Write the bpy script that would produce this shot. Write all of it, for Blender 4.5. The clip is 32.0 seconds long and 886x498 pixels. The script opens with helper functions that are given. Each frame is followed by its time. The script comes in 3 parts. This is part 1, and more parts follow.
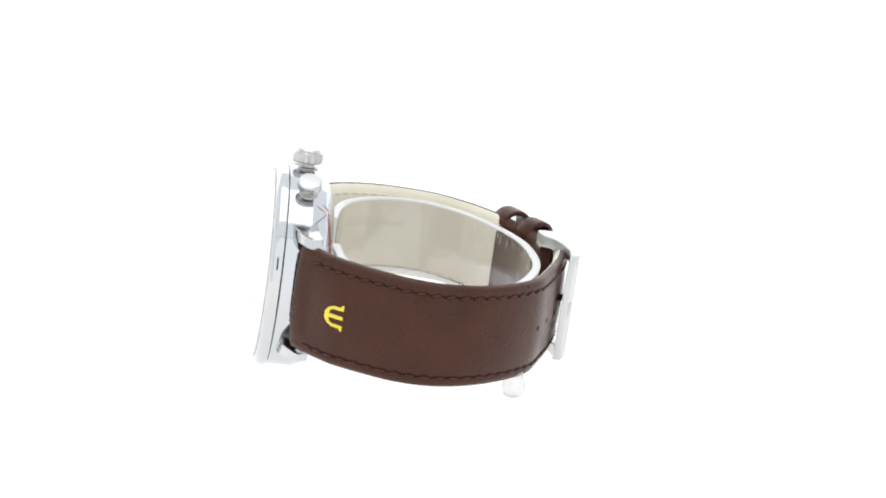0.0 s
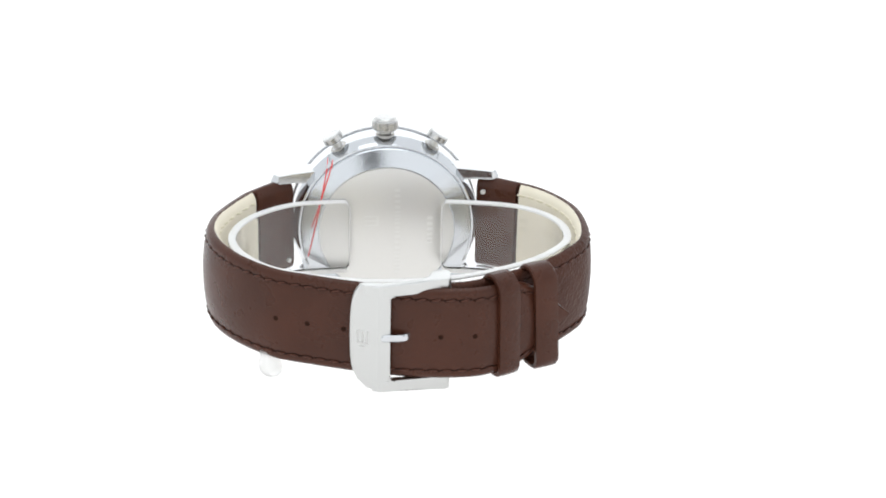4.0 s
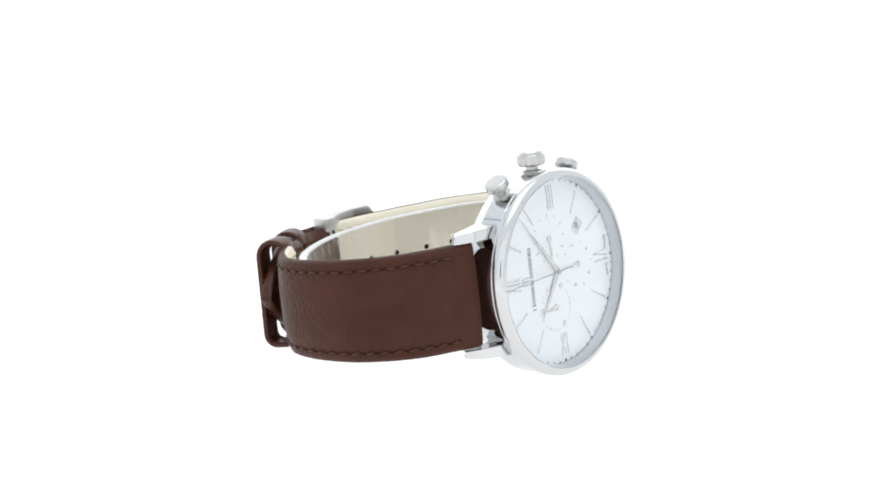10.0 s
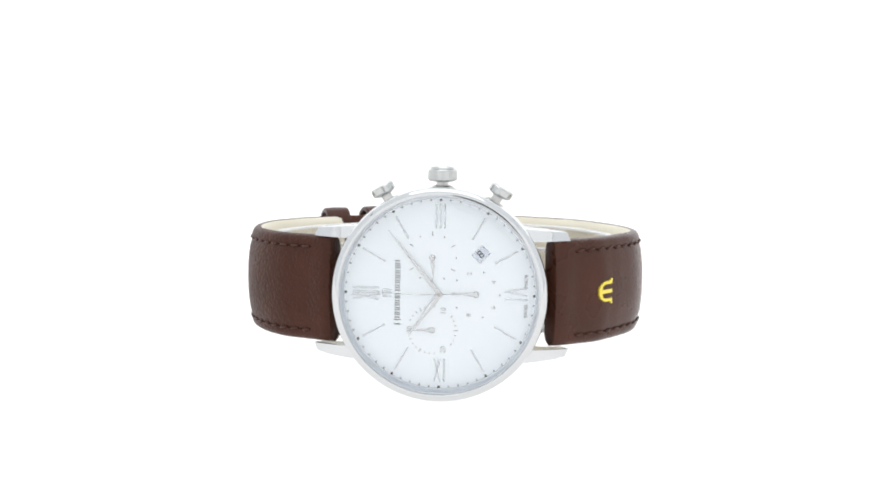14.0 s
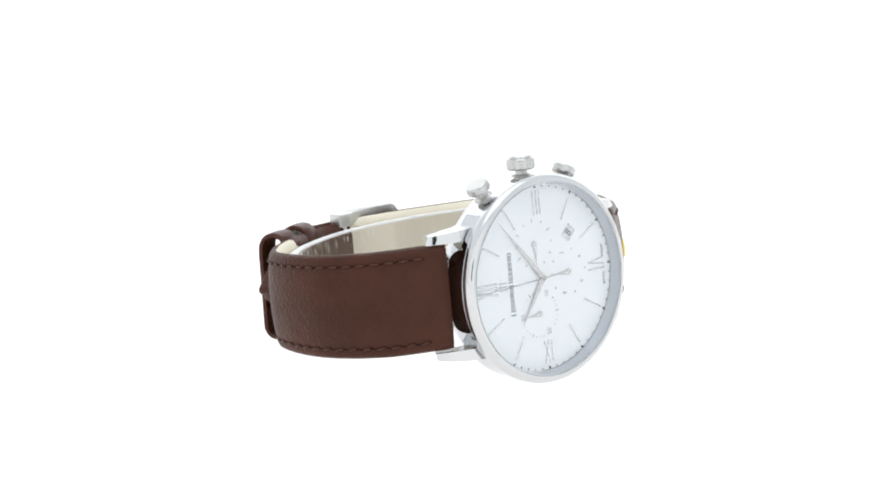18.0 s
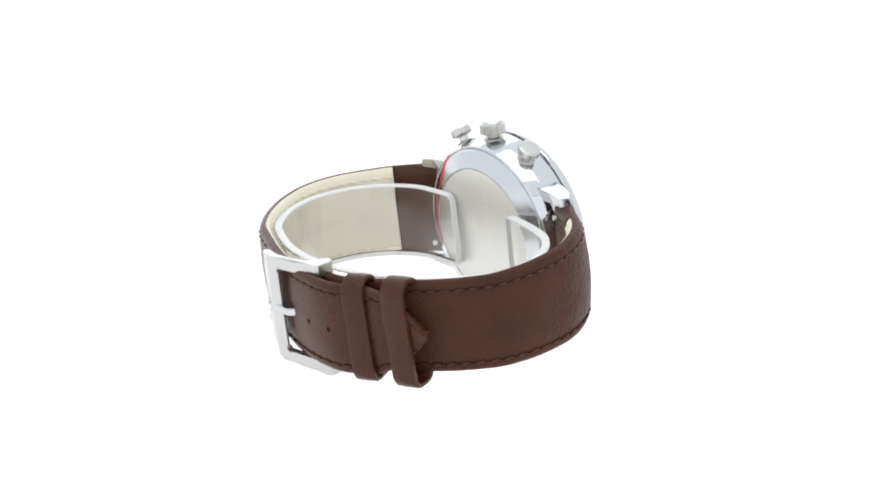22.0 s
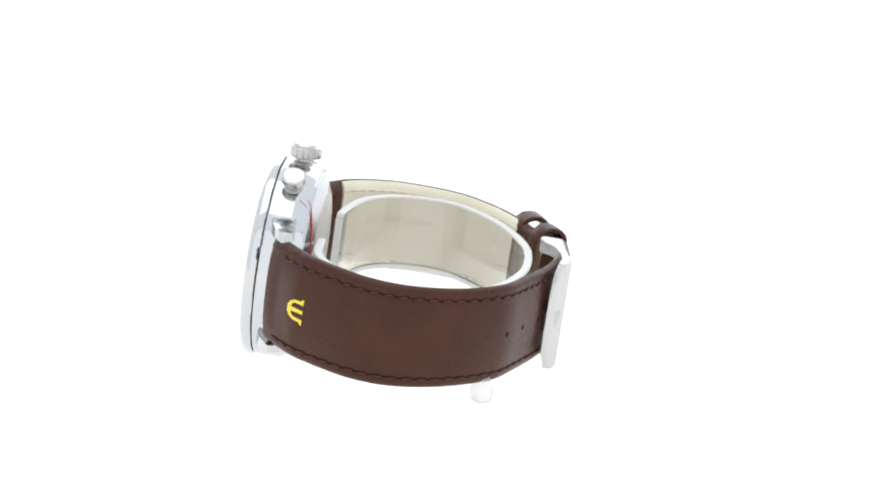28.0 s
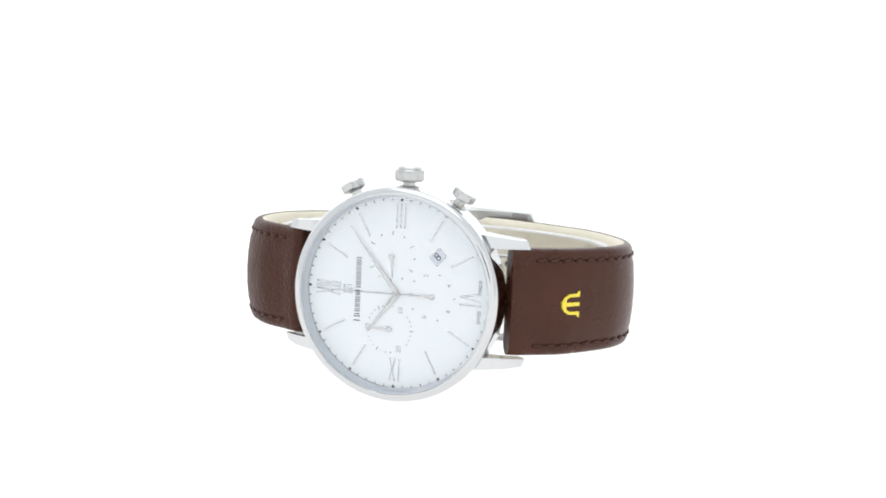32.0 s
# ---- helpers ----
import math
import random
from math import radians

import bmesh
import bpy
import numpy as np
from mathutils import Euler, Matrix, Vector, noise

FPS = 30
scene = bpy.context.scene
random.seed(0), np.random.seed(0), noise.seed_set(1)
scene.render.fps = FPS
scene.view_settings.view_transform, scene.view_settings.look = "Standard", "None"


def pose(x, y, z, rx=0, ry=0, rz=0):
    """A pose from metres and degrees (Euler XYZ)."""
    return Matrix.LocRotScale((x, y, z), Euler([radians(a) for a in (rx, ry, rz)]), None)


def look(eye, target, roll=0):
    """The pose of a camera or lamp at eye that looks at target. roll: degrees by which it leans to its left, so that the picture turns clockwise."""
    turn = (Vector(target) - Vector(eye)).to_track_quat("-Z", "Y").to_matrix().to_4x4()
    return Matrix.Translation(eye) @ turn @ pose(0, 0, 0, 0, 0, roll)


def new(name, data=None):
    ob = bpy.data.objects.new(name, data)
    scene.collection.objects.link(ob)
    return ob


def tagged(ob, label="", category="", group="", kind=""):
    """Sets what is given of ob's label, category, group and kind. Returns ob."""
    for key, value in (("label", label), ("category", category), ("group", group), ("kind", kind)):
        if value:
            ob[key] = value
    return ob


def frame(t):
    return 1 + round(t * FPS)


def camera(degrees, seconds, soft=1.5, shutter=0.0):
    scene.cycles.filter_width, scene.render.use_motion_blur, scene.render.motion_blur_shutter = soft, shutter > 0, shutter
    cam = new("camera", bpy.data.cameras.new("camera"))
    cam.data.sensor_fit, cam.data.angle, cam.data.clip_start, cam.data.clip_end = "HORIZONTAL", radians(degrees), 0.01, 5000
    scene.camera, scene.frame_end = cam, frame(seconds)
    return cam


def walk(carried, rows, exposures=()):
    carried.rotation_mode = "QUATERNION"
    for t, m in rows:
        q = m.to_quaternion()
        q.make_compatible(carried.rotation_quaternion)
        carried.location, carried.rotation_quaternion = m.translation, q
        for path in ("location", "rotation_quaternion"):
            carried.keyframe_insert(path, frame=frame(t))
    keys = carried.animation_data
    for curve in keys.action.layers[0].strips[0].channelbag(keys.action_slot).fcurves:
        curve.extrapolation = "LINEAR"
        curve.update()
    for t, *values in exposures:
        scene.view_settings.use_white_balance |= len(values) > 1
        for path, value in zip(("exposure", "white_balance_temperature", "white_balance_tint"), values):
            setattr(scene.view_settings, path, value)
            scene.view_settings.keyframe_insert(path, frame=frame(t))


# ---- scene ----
# ---------------------------------------------------------------- camera
# all sizes in millimetres are scaled by MM; the turning axis is x = y = 0, the table top is z = 0
MM = 0.001
LIFT = 21.85
cam = camera(25.0, 32.0, soft=1.9)
EYE = Vector((0.0, -382.48, 106.66 + LIFT)) * MM
DOWN, ASIDE = radians(15.737), radians(0.608)
AHEAD = Vector((math.sin(ASIDE) * math.cos(DOWN), math.cos(ASIDE) * math.cos(DOWN), -math.sin(DOWN)))
VIEW = look(EYE, EYE + AHEAD, 0.127)
walk(cam, [(0.0, VIEW), (32.0, VIEW)])

# ---------------------------------------------------------------- world and light
world = bpy.data.worlds.new("world")
scene.world = world
world.use_nodes = True
world.node_tree.nodes["Background"].inputs["Color"].default_value = (1.0, 1.0, 1.0, 1.0)
world.node_tree.nodes["Background"].inputs["Strength"].default_value = 0.03


def area(name, eye, target, w, h, power, colour=(1, 1, 1)):
    lamp = bpy.data.lights.new(name, "AREA")
    lamp.shape, lamp.size, lamp.size_y, lamp.energy, lamp.color = "RECTANGLE", w, h, power, colour
    ob = new(name, lamp)
    ob.matrix_world = look(eye, target)
    return ob


# unseen area lamp added overhead to brighten the upper faces
area("added_top_lamp", (0.0, -0.05, 0.62), (0.0, 0.0, 0.0), 0.5, 0.5, 0.9, (0.96, 0.98, 1.0))

# ---------------------------------------------------------------- materials


def material(name, colour, rough=0.5, metal=0.0, **more):
    m = bpy.data.materials.new(name)
    m.use_nodes = True
    b = m.node_tree.nodes["Principled BSDF"]
    b.inputs["Base Color"].default_value = (*colour, 1)
    b.inputs["Roughness"].default_value = rough
    b.inputs["Metallic"].default_value = metal
    for key, value in more.items():
        b.inputs[key.replace("_", " ")].default_value = value
    return m


def node(m, kind, **values):
    n = m.node_tree.nodes.new(kind)
    for key, value in values.items():
        n.inputs[key.replace("_", " ")].default_value = value
    return n


def link(m, a, b):
    m.node_tree.links.new(a, b)


def coords(m, stretch=None):
    tc = node(m, "ShaderNodeTexCoord")
    if stretch is None:
        return tc.outputs["Object"]
    mp = node(m, "ShaderNodeMapping")
    mp.inputs["Scale"].default_value = stretch
    link(m, tc.outputs["Object"], mp.inputs["Vector"])
    return mp.outputs["Vector"]


def tint(m, source, low, high, dark, light, slot="Base Color"):
    ramp = node(m, "ShaderNodeValToRGB")
    ramp.color_ramp.elements[0].position, ramp.color_ramp.elements[1].position = low, high
    ramp.color_ramp.elements[0].color, ramp.color_ramp.elements[1].color = (*dark, 1), (*light, 1)
    link(m, source, ramp.inputs["Fac"])
    link(m, ramp.outputs["Color"], m.node_tree.nodes["Principled BSDF"].inputs[slot])


def relief(m, source, strength, depth):
    b = node(m, "ShaderNodeBump", Strength=strength, Distance=depth)
    link(m, source, b.inputs["Height"])
    link(m, b.outputs["Normal"], m.node_tree.nodes["Principled BSDF"].inputs["Normal"])


def leather(name, dark, light, rough, grain=1500.0, depth=0.00006, strength=0.35, spec=0.22, creased=0.45):
    m = material(name, light, rough, 0.0, Specular_IOR_Level=spec)
    at = coords(m)
    big = node(m, "ShaderNodeTexNoise", Scale=90.0, Detail=4.0)
    link(m, at, big.inputs["Vector"])
    tint(m, big.outputs["Fac"], 0.3, 0.7, dark, light)
    pebble = node(m, "ShaderNodeTexVoronoi", Scale=grain)
    pebble.feature = "SMOOTH_F1"
    fine = node(m, "ShaderNodeTexNoise", Scale=grain * 0.45, Detail=5.0)
    crease = node(m, "ShaderNodeTexNoise", Scale=220.0, Detail=3.0)
    for n in (pebble, fine, crease):
        link(m, at, n.inputs["Vector"])
    a = node(m, "ShaderNodeMath")
    a.operation = "ADD"
    link(m, pebble.outputs["Distance"], a.inputs[0])
    link(m, fine.outputs["Fac"], a.inputs[1])
    c = node(m, "ShaderNodeMath")
    c.operation = "ADD"
    link(m, a.outputs[0], c.inputs[0])
    fold = node(m, "ShaderNodeMath")
    fold.operation = "MULTIPLY"
    fold.inputs[1].default_value = creased
    link(m, crease.outputs["Fac"], fold.inputs[0])
    link(m, fold.outputs[0], c.inputs[1])
    relief(m, c.outputs[0], strength, depth)
    gloss = node(m, "ShaderNodeMapRange")
    gloss.inputs["To Min"].default_value, gloss.inputs["To Max"].default_value = rough - 0.08, rough + 0.1
    link(m, crease.outputs["Fac"], gloss.inputs["Value"])
    link(m, gloss.outputs["Result"], m.node_tree.nodes["Principled BSDF"].inputs["Roughness"])
    return m


def steel(name, colour, rough, stretch, wear):
    m = material(name, colour, rough, 1.0)
    n = node(m, "ShaderNodeTexNoise", Scale=1.0, Detail=4.0)
    link(m, coords(m, stretch), n.inputs["Vector"])
    r = node(m, "ShaderNodeMapRange")
    r.inputs["To Min"].default_value, r.inputs["To Max"].default_value = rough - wear, rough + wear
    link(m, n.outputs["Fac"], r.inputs["Value"])
    link(m, r.outputs["Result"], m.node_tree.nodes["Principled BSDF"].inputs["Roughness"])
    relief(m, n.outputs["Fac"], 0.02, 0.000005)
    return m


BROWN = leather("brown_leather", (0.046, 0.0158, 0.009), (0.07, 0.0235, 0.0133), 0.44, 1900.0, 0.00018, 0.85, 0.16, 0.4)
BROWN_SMOOTH = leather("brown_leather_smooth", (0.051, 0.0174, 0.0097), (0.068, 0.0228, 0.0128), 0.28, 2400.0, 0.00008, 0.45, 0.22)
LINING = leather("cream_lining", (0.75, 0.692, 0.56), (0.825, 0.772, 0.64), 0.6, 1900.0, 0.00004, 0.25)
STAMP = material("lining_stamp", (0.69, 0.635, 0.5), 0.65)
THREAD = leather("brown_thread", (0.06, 0.021, 0.0125), (0.09, 0.031, 0.019), 0.42, 6000.0, 0.00003, 0.5)
CREAM_THREAD = leather("cream_thread", (0.6, 0.55, 0.39), (0.7, 0.65, 0.48), 0.7, 6000.0, 0.00003, 0.5)
# near-black colour standing in for shade in the stitch grooves
SEAM = material("seam_shade", (0.016, 0.006, 0.004), 0.9, 0.0, Specular_IOR_Level=0.05)
HOLE = material("hole_shade", (0.026, 0.011, 0.007), 0.9, 0.0, Specular_IOR_Level=0.05)
POLISHED = steel("polished_steel", (0.62, 0.635, 0.655), 0.06, (3000, 3000, 3000), 0.02)
FILMED = steel("filmed_steel", (0.6, 0.622, 0.65), 0.2, (1200, 1200, 1200), 0.08)
POINTER = steel("pointer_steel", (0.56, 0.56, 0.56), 0.14, (900, 900, 900), 0.04)
BEZEL = steel("bezel_steel", (0.63, 0.635, 0.64), 0.08, (4000, 4000, 4000), 0.03)
KNOB = steel("knob_steel", (0.55, 0.55, 0.54), 0.22, (5000, 5000, 5000), 0.04)
BRUSHED = steel("brushed_steel", (0.6, 0.605, 0.595), 0.3, (2500, 2500, 300), 0.015)
SATIN = steel("satin_steel", (0.73, 0.722, 0.7), 0.44, (1800, 1800, 1800), 0.08)
DARKSTEEL = steel("shaded_steel", (0.44, 0.425, 0.4), 0.3, (900, 900, 900), 0.06)
SILVER = steel("silver_print", (0.57, 0.585, 0.61), 0.26, (900, 900, 900), 0.05)
BLACK = material("black_print", (0.012, 0.012, 0.014), 0.5)
GREYPRINT = material("grey_print", (0.1, 0.105, 0.115), 0.5)
NAMEPRINT = material("name_print", (0.025, 0.025, 0.03), 0.5)
PALEPRINT = material("pale_grey_print", (0.34, 0.35, 0.36), 0.5)
FLANGE = material("silvered_flange", (0.62, 0.65, 0.69), 0.34, 0.7)
YELLOW = material("yellow_gilt", (0.8, 0.64, 0.05), 0.2, 0.6, Coat_Weight=0.7)
YELLOWSIDE = material("dark_gilt", (0.1, 0.085, 0.02), 0.4, 0.3)
RED = material("red_print", (0.75, 0.03, 0.025), 0.45)
ENGRAVE = material("engraving", (0.76, 0.755, 0.735), 0.46, 1.0)


def enamel():
    m = material("silver_white_dial", (0.88, 0.91, 0.94), 0.36, 0.0)
    n = node(m, "ShaderNodeTexNoise", Scale=5200.0, Detail=3.0)
    link(m, coords(m), n.inputs["Vector"])
    tint(m, n.outputs["Fac"], 0.3, 0.7, (0.865, 0.908, 0.938), (0.9, 0.938, 0.963))
    relief(m, n.outputs["Fac"], 0.12, 0.00002)
    return m


DIAL = enamel()
DATEDISC = material("grey_blue_date_disc", (0.68, 0.72, 0.8), 0.4)
SUBDIAL = material("white_subdial", (0.89, 0.925, 0.95), 0.4)


def clear(name, colour, rough, ior, surface_mark=0.0, through_light=1.0):
    m = material(name, colour, rough, 0.0, Transmission_Weight=through_light, IOR=ior)
    if surface_mark:
        n = node(m, "ShaderNodeTexNoise", Scale=300.0, Detail=5.0)
        link(m, coords(m), n.inputs["Vector"])
        relief(m, n.outputs["Fac"], surface_mark, 0.0001)
    return m


CRYSTAL = clear("sapphire_glass", (1.0, 1.0, 1.0), 0.0, 1.12)
CRYSTAL.node_tree.nodes["Principled BSDF"].inputs["Coat Weight"].default_value = 0.6
ACRYLIC = clear("clear_acrylic", (1.0, 1.0, 0.998), 0.0, 1.1, 0.05, 1.0)
ACRYLIC.node_tree.nodes["Principled BSDF"].inputs["Coat Weight"].default_value = 1.0
RIM = material("frosted_cut_edge", (0.87, 0.865, 0.85), 0.4, 0.0, Transmission_Weight=0.3, IOR=1.25)
FROST = clear("frosted_acrylic", (0.93, 0.93, 0.92), 0.3, 1.22, 0.1, 0.7)


# cloth whose light comes from its own emission, in place of lamps behind it
def glowing_cloth(name, colour, glow, base=0.6):
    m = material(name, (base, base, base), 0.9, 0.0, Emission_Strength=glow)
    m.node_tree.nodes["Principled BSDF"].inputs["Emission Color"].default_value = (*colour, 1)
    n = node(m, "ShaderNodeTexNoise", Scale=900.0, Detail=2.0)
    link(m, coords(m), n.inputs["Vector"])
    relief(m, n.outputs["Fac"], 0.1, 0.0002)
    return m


TABLE = glowing_cloth("glowing_white_table", (0.985, 0.985, 0.985), 0.97, 0.2)
TENT = glowing_cloth("glowing_white_cloth", (0.9, 0.95, 1.0), 0.72, 0.3)
BACK = glowing_cloth("glowing_back_cloth", (0.95, 0.975, 1.0), 1.35, 0.3)
FRONT = glowing_cloth("glowing_grey_cloth", (0.95, 0.98, 1.0), 0.88, 0.3)

# ---------------------------------------------------------------- building helpers
# watch space: x out of the dial, y to six o'clock, z to three o'clock, millimetres from the dial's middle
AXES = Matrix(((0.98995, -0.01725, -0.14037), (0.01595, 0.99982, -0.01033), (0.14051, 0.00799, 0.99005)))
TO_TABLE = Matrix.Translation(Vector((29.108, 7.073, -1.367 + LIFT)) * MM) @ AXES.to_4x4() @ Matrix.Scale(MM, 4)
CASE_AXES = Matrix(((0.98788, -0.04512, -0.14854), (0.04472, 0.99898, -0.00604), (0.14866, -0.00068, 0.98889)))
TO_CASE = Matrix.Translation(Vector((28.674, 6.923, -1.477 + LIFT)) * MM) @ CASE_AXES.to_4x4() @ Matrix.Scale(MM, 4)
STRAIGHT = Matrix.Scale(MM, 4)
space = [TO_TABLE]


def part(name, bm, mat, parent, label="", m=None, smooth=True, angle=35):
    """One mesh object under a thing or a part; the bmesh is in millimetres of the watch."""
    bmesh.ops.remove_doubles(bm, verts=bm.verts, dist=1e-4)
    bmesh.ops.recalc_face_normals(bm, faces=bm.faces)
    bm.transform(space[0] if m is None else m)
    me = bpy.data.meshes.new(name)
    if smooth:
        for f in bm.faces:
            f.smooth = True
        for e in bm.edges:
            if len(e.link_faces) == 2 and e.calc_face_angle(0) > radians(angle):
                e.smooth = False
    bm.to_mesh(me)
    bm.free()
    me.materials.append(mat)
    ob = new(name, me)
    ob.parent = parent
    if label:
        tagged(ob, label)
    return ob


def lathe(profile, n=96, closed=True, centre=(0, 0)):
    """Turns (radius, x) points about the dial's axis; radius 0 closes the end."""
    bm = bmesh.new()
    rings = []
    for r, x in profile:
        if r < 1e-6:
            rings.append([bm.verts.new((x, centre[0], centre[1]))])
        else:
            rings.append([bm.verts.new((x, centre[0] + r * math.sin(2 * math.pi * k / n), centre[1] + r * math.cos(2 * math.pi * k / n))) for k in range(n)])
    pairs = list(zip(rings, rings[1:])) + ([(rings[-1], rings[0])] if closed else [])
    for a, b in pairs:
        if len(a) == 1 and len(b) == 1:
            continue
        for k in range(n):
            j = (k + 1) % n
            if len(a) == 1:
                bm.faces.new((a[0], b[k], b[j]))
            elif len(b) == 1:
                bm.faces.new((a[k], b[0], a[j]))
            else:
                bm.faces.new((a[k], b[k], b[j], a[j]))
    return bm


def prism(outline, low, high, place):
    """An outline of 2D points drawn from low to high; place(a, b, h) gives the point in watch space."""
    bm = bmesh.new()
    a = [bm.verts.new(place(*p, low)) for p in outline]
    b = [bm.verts.new(place(*p, high)) for p in outline]
    bm.faces.new(a)
    bm.faces.new(b[::-1])
    for k in range(len(outline)):
        j = (k + 1) % len(outline)
        bm.faces.new((a[k], b[k], b[j], a[j]))
    return bm


def bevel(bm, width, segments=2, angle=25):
    bmesh.ops.recalc_face_normals(bm, faces=bm.faces)
    edges = [e for e in bm.edges if len(e.link_faces) == 2 and e.calc_face_angle(0) > radians(angle)]
    bmesh.ops.bevel(bm, geom=edges, offset=width, segments=segments, affect="EDGES", profile=0.6, clamp_overlap=True)
    return bm


def merge(bms):
    out = bmesh.new()
    for b in bms:
        me = bpy.data.meshes.new("part")
        b.to_mesh(me)
        b.free()
        out.from_mesh(me)
        bpy.data.meshes.remove(me)
    return out


def spline(points, step=0.8):
    """A smooth curve through 2D points, in even steps: (point, tangent, length along)."""
    p = [Vector(q) for q in points]
    p = [2 * p[0] - p[1]] + p + [2 * p[-1] - p[-2]]
    fine = []
    for k in range(1, len(p) - 2):
        a, b, c, d = p[k - 1:k + 3]
        for i in range(24):
            t = i / 24
            fine.append(0.5 * ((2 * b) + (c - a) * t + (2 * a - 5 * b + 4 * c - d) * t * t + (3 * b - a - 3 * c + d) * t ** 3))
    fine.append(p[-2])
    gone = [0.0]
    for a, b in zip(fine, fine[1:]):
        gone.append(gone[-1] + (b - a).length)
    count = max(2, round(gone[-1] / step))
    out = []
    for i in range(count + 1):
        s = gone[-1] * i / count
        x = np.interp(s, gone, [q.x for q in fine])
        y = np.interp(s, gone, [q.y for q in fine])
        e = min(s + 0.2, gone[-1])
        o = max(e - 0.4, 0.0)
        t = Vector((np.interp(e, gone, [q.x for q in fine]) - np.interp(o, gone, [q.x for q in fine]), np.interp(e, gone, [q.y for q in fine]) - np.interp(o, gone, [q.y for q in fine]))).normalized()
        out.append((Vector((x, y)), t, s))
    return out


def on_curve(curve, s):
    """Point and tangent at a length along a spline."""
    for (p, t, a), (q, u, b) in zip(curve, curve[1:]):
        if a <= s <= b:
            k = (s - a) / (b - a)
            return p.lerp(q, k), t.lerp(u, k).normalized()
    return curve[-1][0], curve[-1][1]


def ribbon(curve, side, section, keep=None):
    """A band along a curve in the x-y plane. section(s) gives its outline as (height z, depth inwards) points; side turns the inward normal."""
    bm = bmesh.new()
    rings = []
    for p, t, s in curve:
        if keep and not keep[0] <= s <= keep[1]:
            continue
        n = Vector((-t.y, t.x)) * side
        rings.append([bm.verts.new((p.x + n.x * d, p.y + n.y * d, z)) for z, d in section(s)])
    for a, b in zip(rings, rings[1:]):
        for k in range(len(a)):
            j = (k + 1) % len(a)
            bm.faces.new((a[k], a[j], b[j], b[k]))
    bm.faces.new(rings[0])
    bm.faces.new(rings[-1][::-1])
    return bm


def at_dial(y, z, x=0.0, turn=0.0):
    """A pose on the dial whose own x runs along turn degrees from y to z, own z out of the dial."""
    c, s = math.cos(radians(turn)), math.sin(radians(turn))
    return Matrix(((0, 0, 1, x), (c, -s, 0, y), (s, c, 0, z), (0, 0, 0, 1)))


def block(l, w, h, m, edge=0.0, taper=1.0):
    """A low block of length l along its own x, centred, standing on its own z = 0."""
    bm = prism([(-l / 2, -w / 2), (l / 2, -w / 2 * taper), (l / 2, w / 2 * taper), (-l / 2, w / 2)], 0, h, lambda a, b, c: (a, b, c))
    if edge:
        bevel(bm, edge, 1)
    bm.transform(m)
    return bm


def lettering(text, size, depth, m):
    """Words as thin solid letters, middle at the pose's origin, reading along its own x."""
    cu = bpy.data.curves.new("letters", "FONT")
    cu.body, cu.size, cu.extrude, cu.align_x, cu.align_y, cu.resolution_u = text, size, depth / 2, "CENTER", "CENTER", 3
    ob = new("letters", cu)
    bpy.context.view_layer.update()
    me = bpy.data.meshes.new_from_object(ob.evaluated_get(bpy.context.evaluated_depsgraph_get()))
    bpy.data.objects.remove(ob)
    bpy.data.curves.remove(cu)
    bm = bmesh.new()
    bm.from_mesh(me)
    bpy.data.meshes.remove(me)
    bm.transform(m)
    return bm


# ---------------------------------------------------------------- the white tent round the table
def sheet(name, points, mat, label):
    """A cloth of thickness drawn through (y, z) points in metres across the tent."""
    bm = bmesh.new()
    n = len(points)
    inner = [[bm.verts.new((sx, y, z)) for y, z in points] for sx in (-1.1, 1.1)]
    outer = []
    for sx in (-1.1, 1.1):
        row = []
        for k, (y, z) in enumerate(points):
            a, b = Vector(points[max(k - 1, 0)]), Vector(points[min(k + 1, n - 1)])
            t = (b - a).normalized()
            row.append(bm.verts.new((sx, y + t.y * 0.004, z - t.x * 0.004)))
        outer.append(row)
    for k in range(n - 1):
        bm.faces.new((inner[0][k], inner[0][k + 1], inner[1][k + 1], inner[1][k]))
        bm.faces.new((outer[0][k], outer[1][k], outer[1][k + 1], outer[0][k + 1]))
        for s in (0, 1):
            bm.faces.new((inner[s][k], outer[s][k], outer[s][k + 1], inner[s][k + 1]))
    for k in (0, n - 1):
        bm.faces.new((inner[0][k], inner[1][k], outer[1][k], outer[0][k]))
    ob = part(name, bm, mat, None, "", Matrix.Identity(4))
    return tagged(ob, label, "backdrop", kind="structure")


bend = [(0.75 + 0.25 * math.sin(a * math.pi / 24), 0.25 - 0.25 * math.cos(a * math.pi / 24)) for a in range(13)]
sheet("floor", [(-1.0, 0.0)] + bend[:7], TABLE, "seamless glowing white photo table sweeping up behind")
# added unseen backdrop, roof and walls glow to light the watch and its steel
sheet("backdrop", bend[6:] + [(1.0, 1.0)], BACK, "unseen white sweep behind the photo table, glowing by itself")
sheet("ceiling", [(1.0, 1.006), (-1.0, 1.006)], TENT, "unseen glowing white cloth roof of the photo tent")
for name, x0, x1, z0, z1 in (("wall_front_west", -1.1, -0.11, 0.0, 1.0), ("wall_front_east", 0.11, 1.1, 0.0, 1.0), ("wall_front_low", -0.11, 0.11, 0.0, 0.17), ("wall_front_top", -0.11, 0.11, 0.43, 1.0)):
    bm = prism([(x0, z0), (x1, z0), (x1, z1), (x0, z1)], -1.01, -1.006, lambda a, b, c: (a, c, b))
    tagged(part(name, bm, FRONT, None, "", Matrix.Identity(4)), "unseen glowing off-white cloth flap beside the tent's opening for the camera", "wall", kind="structure")
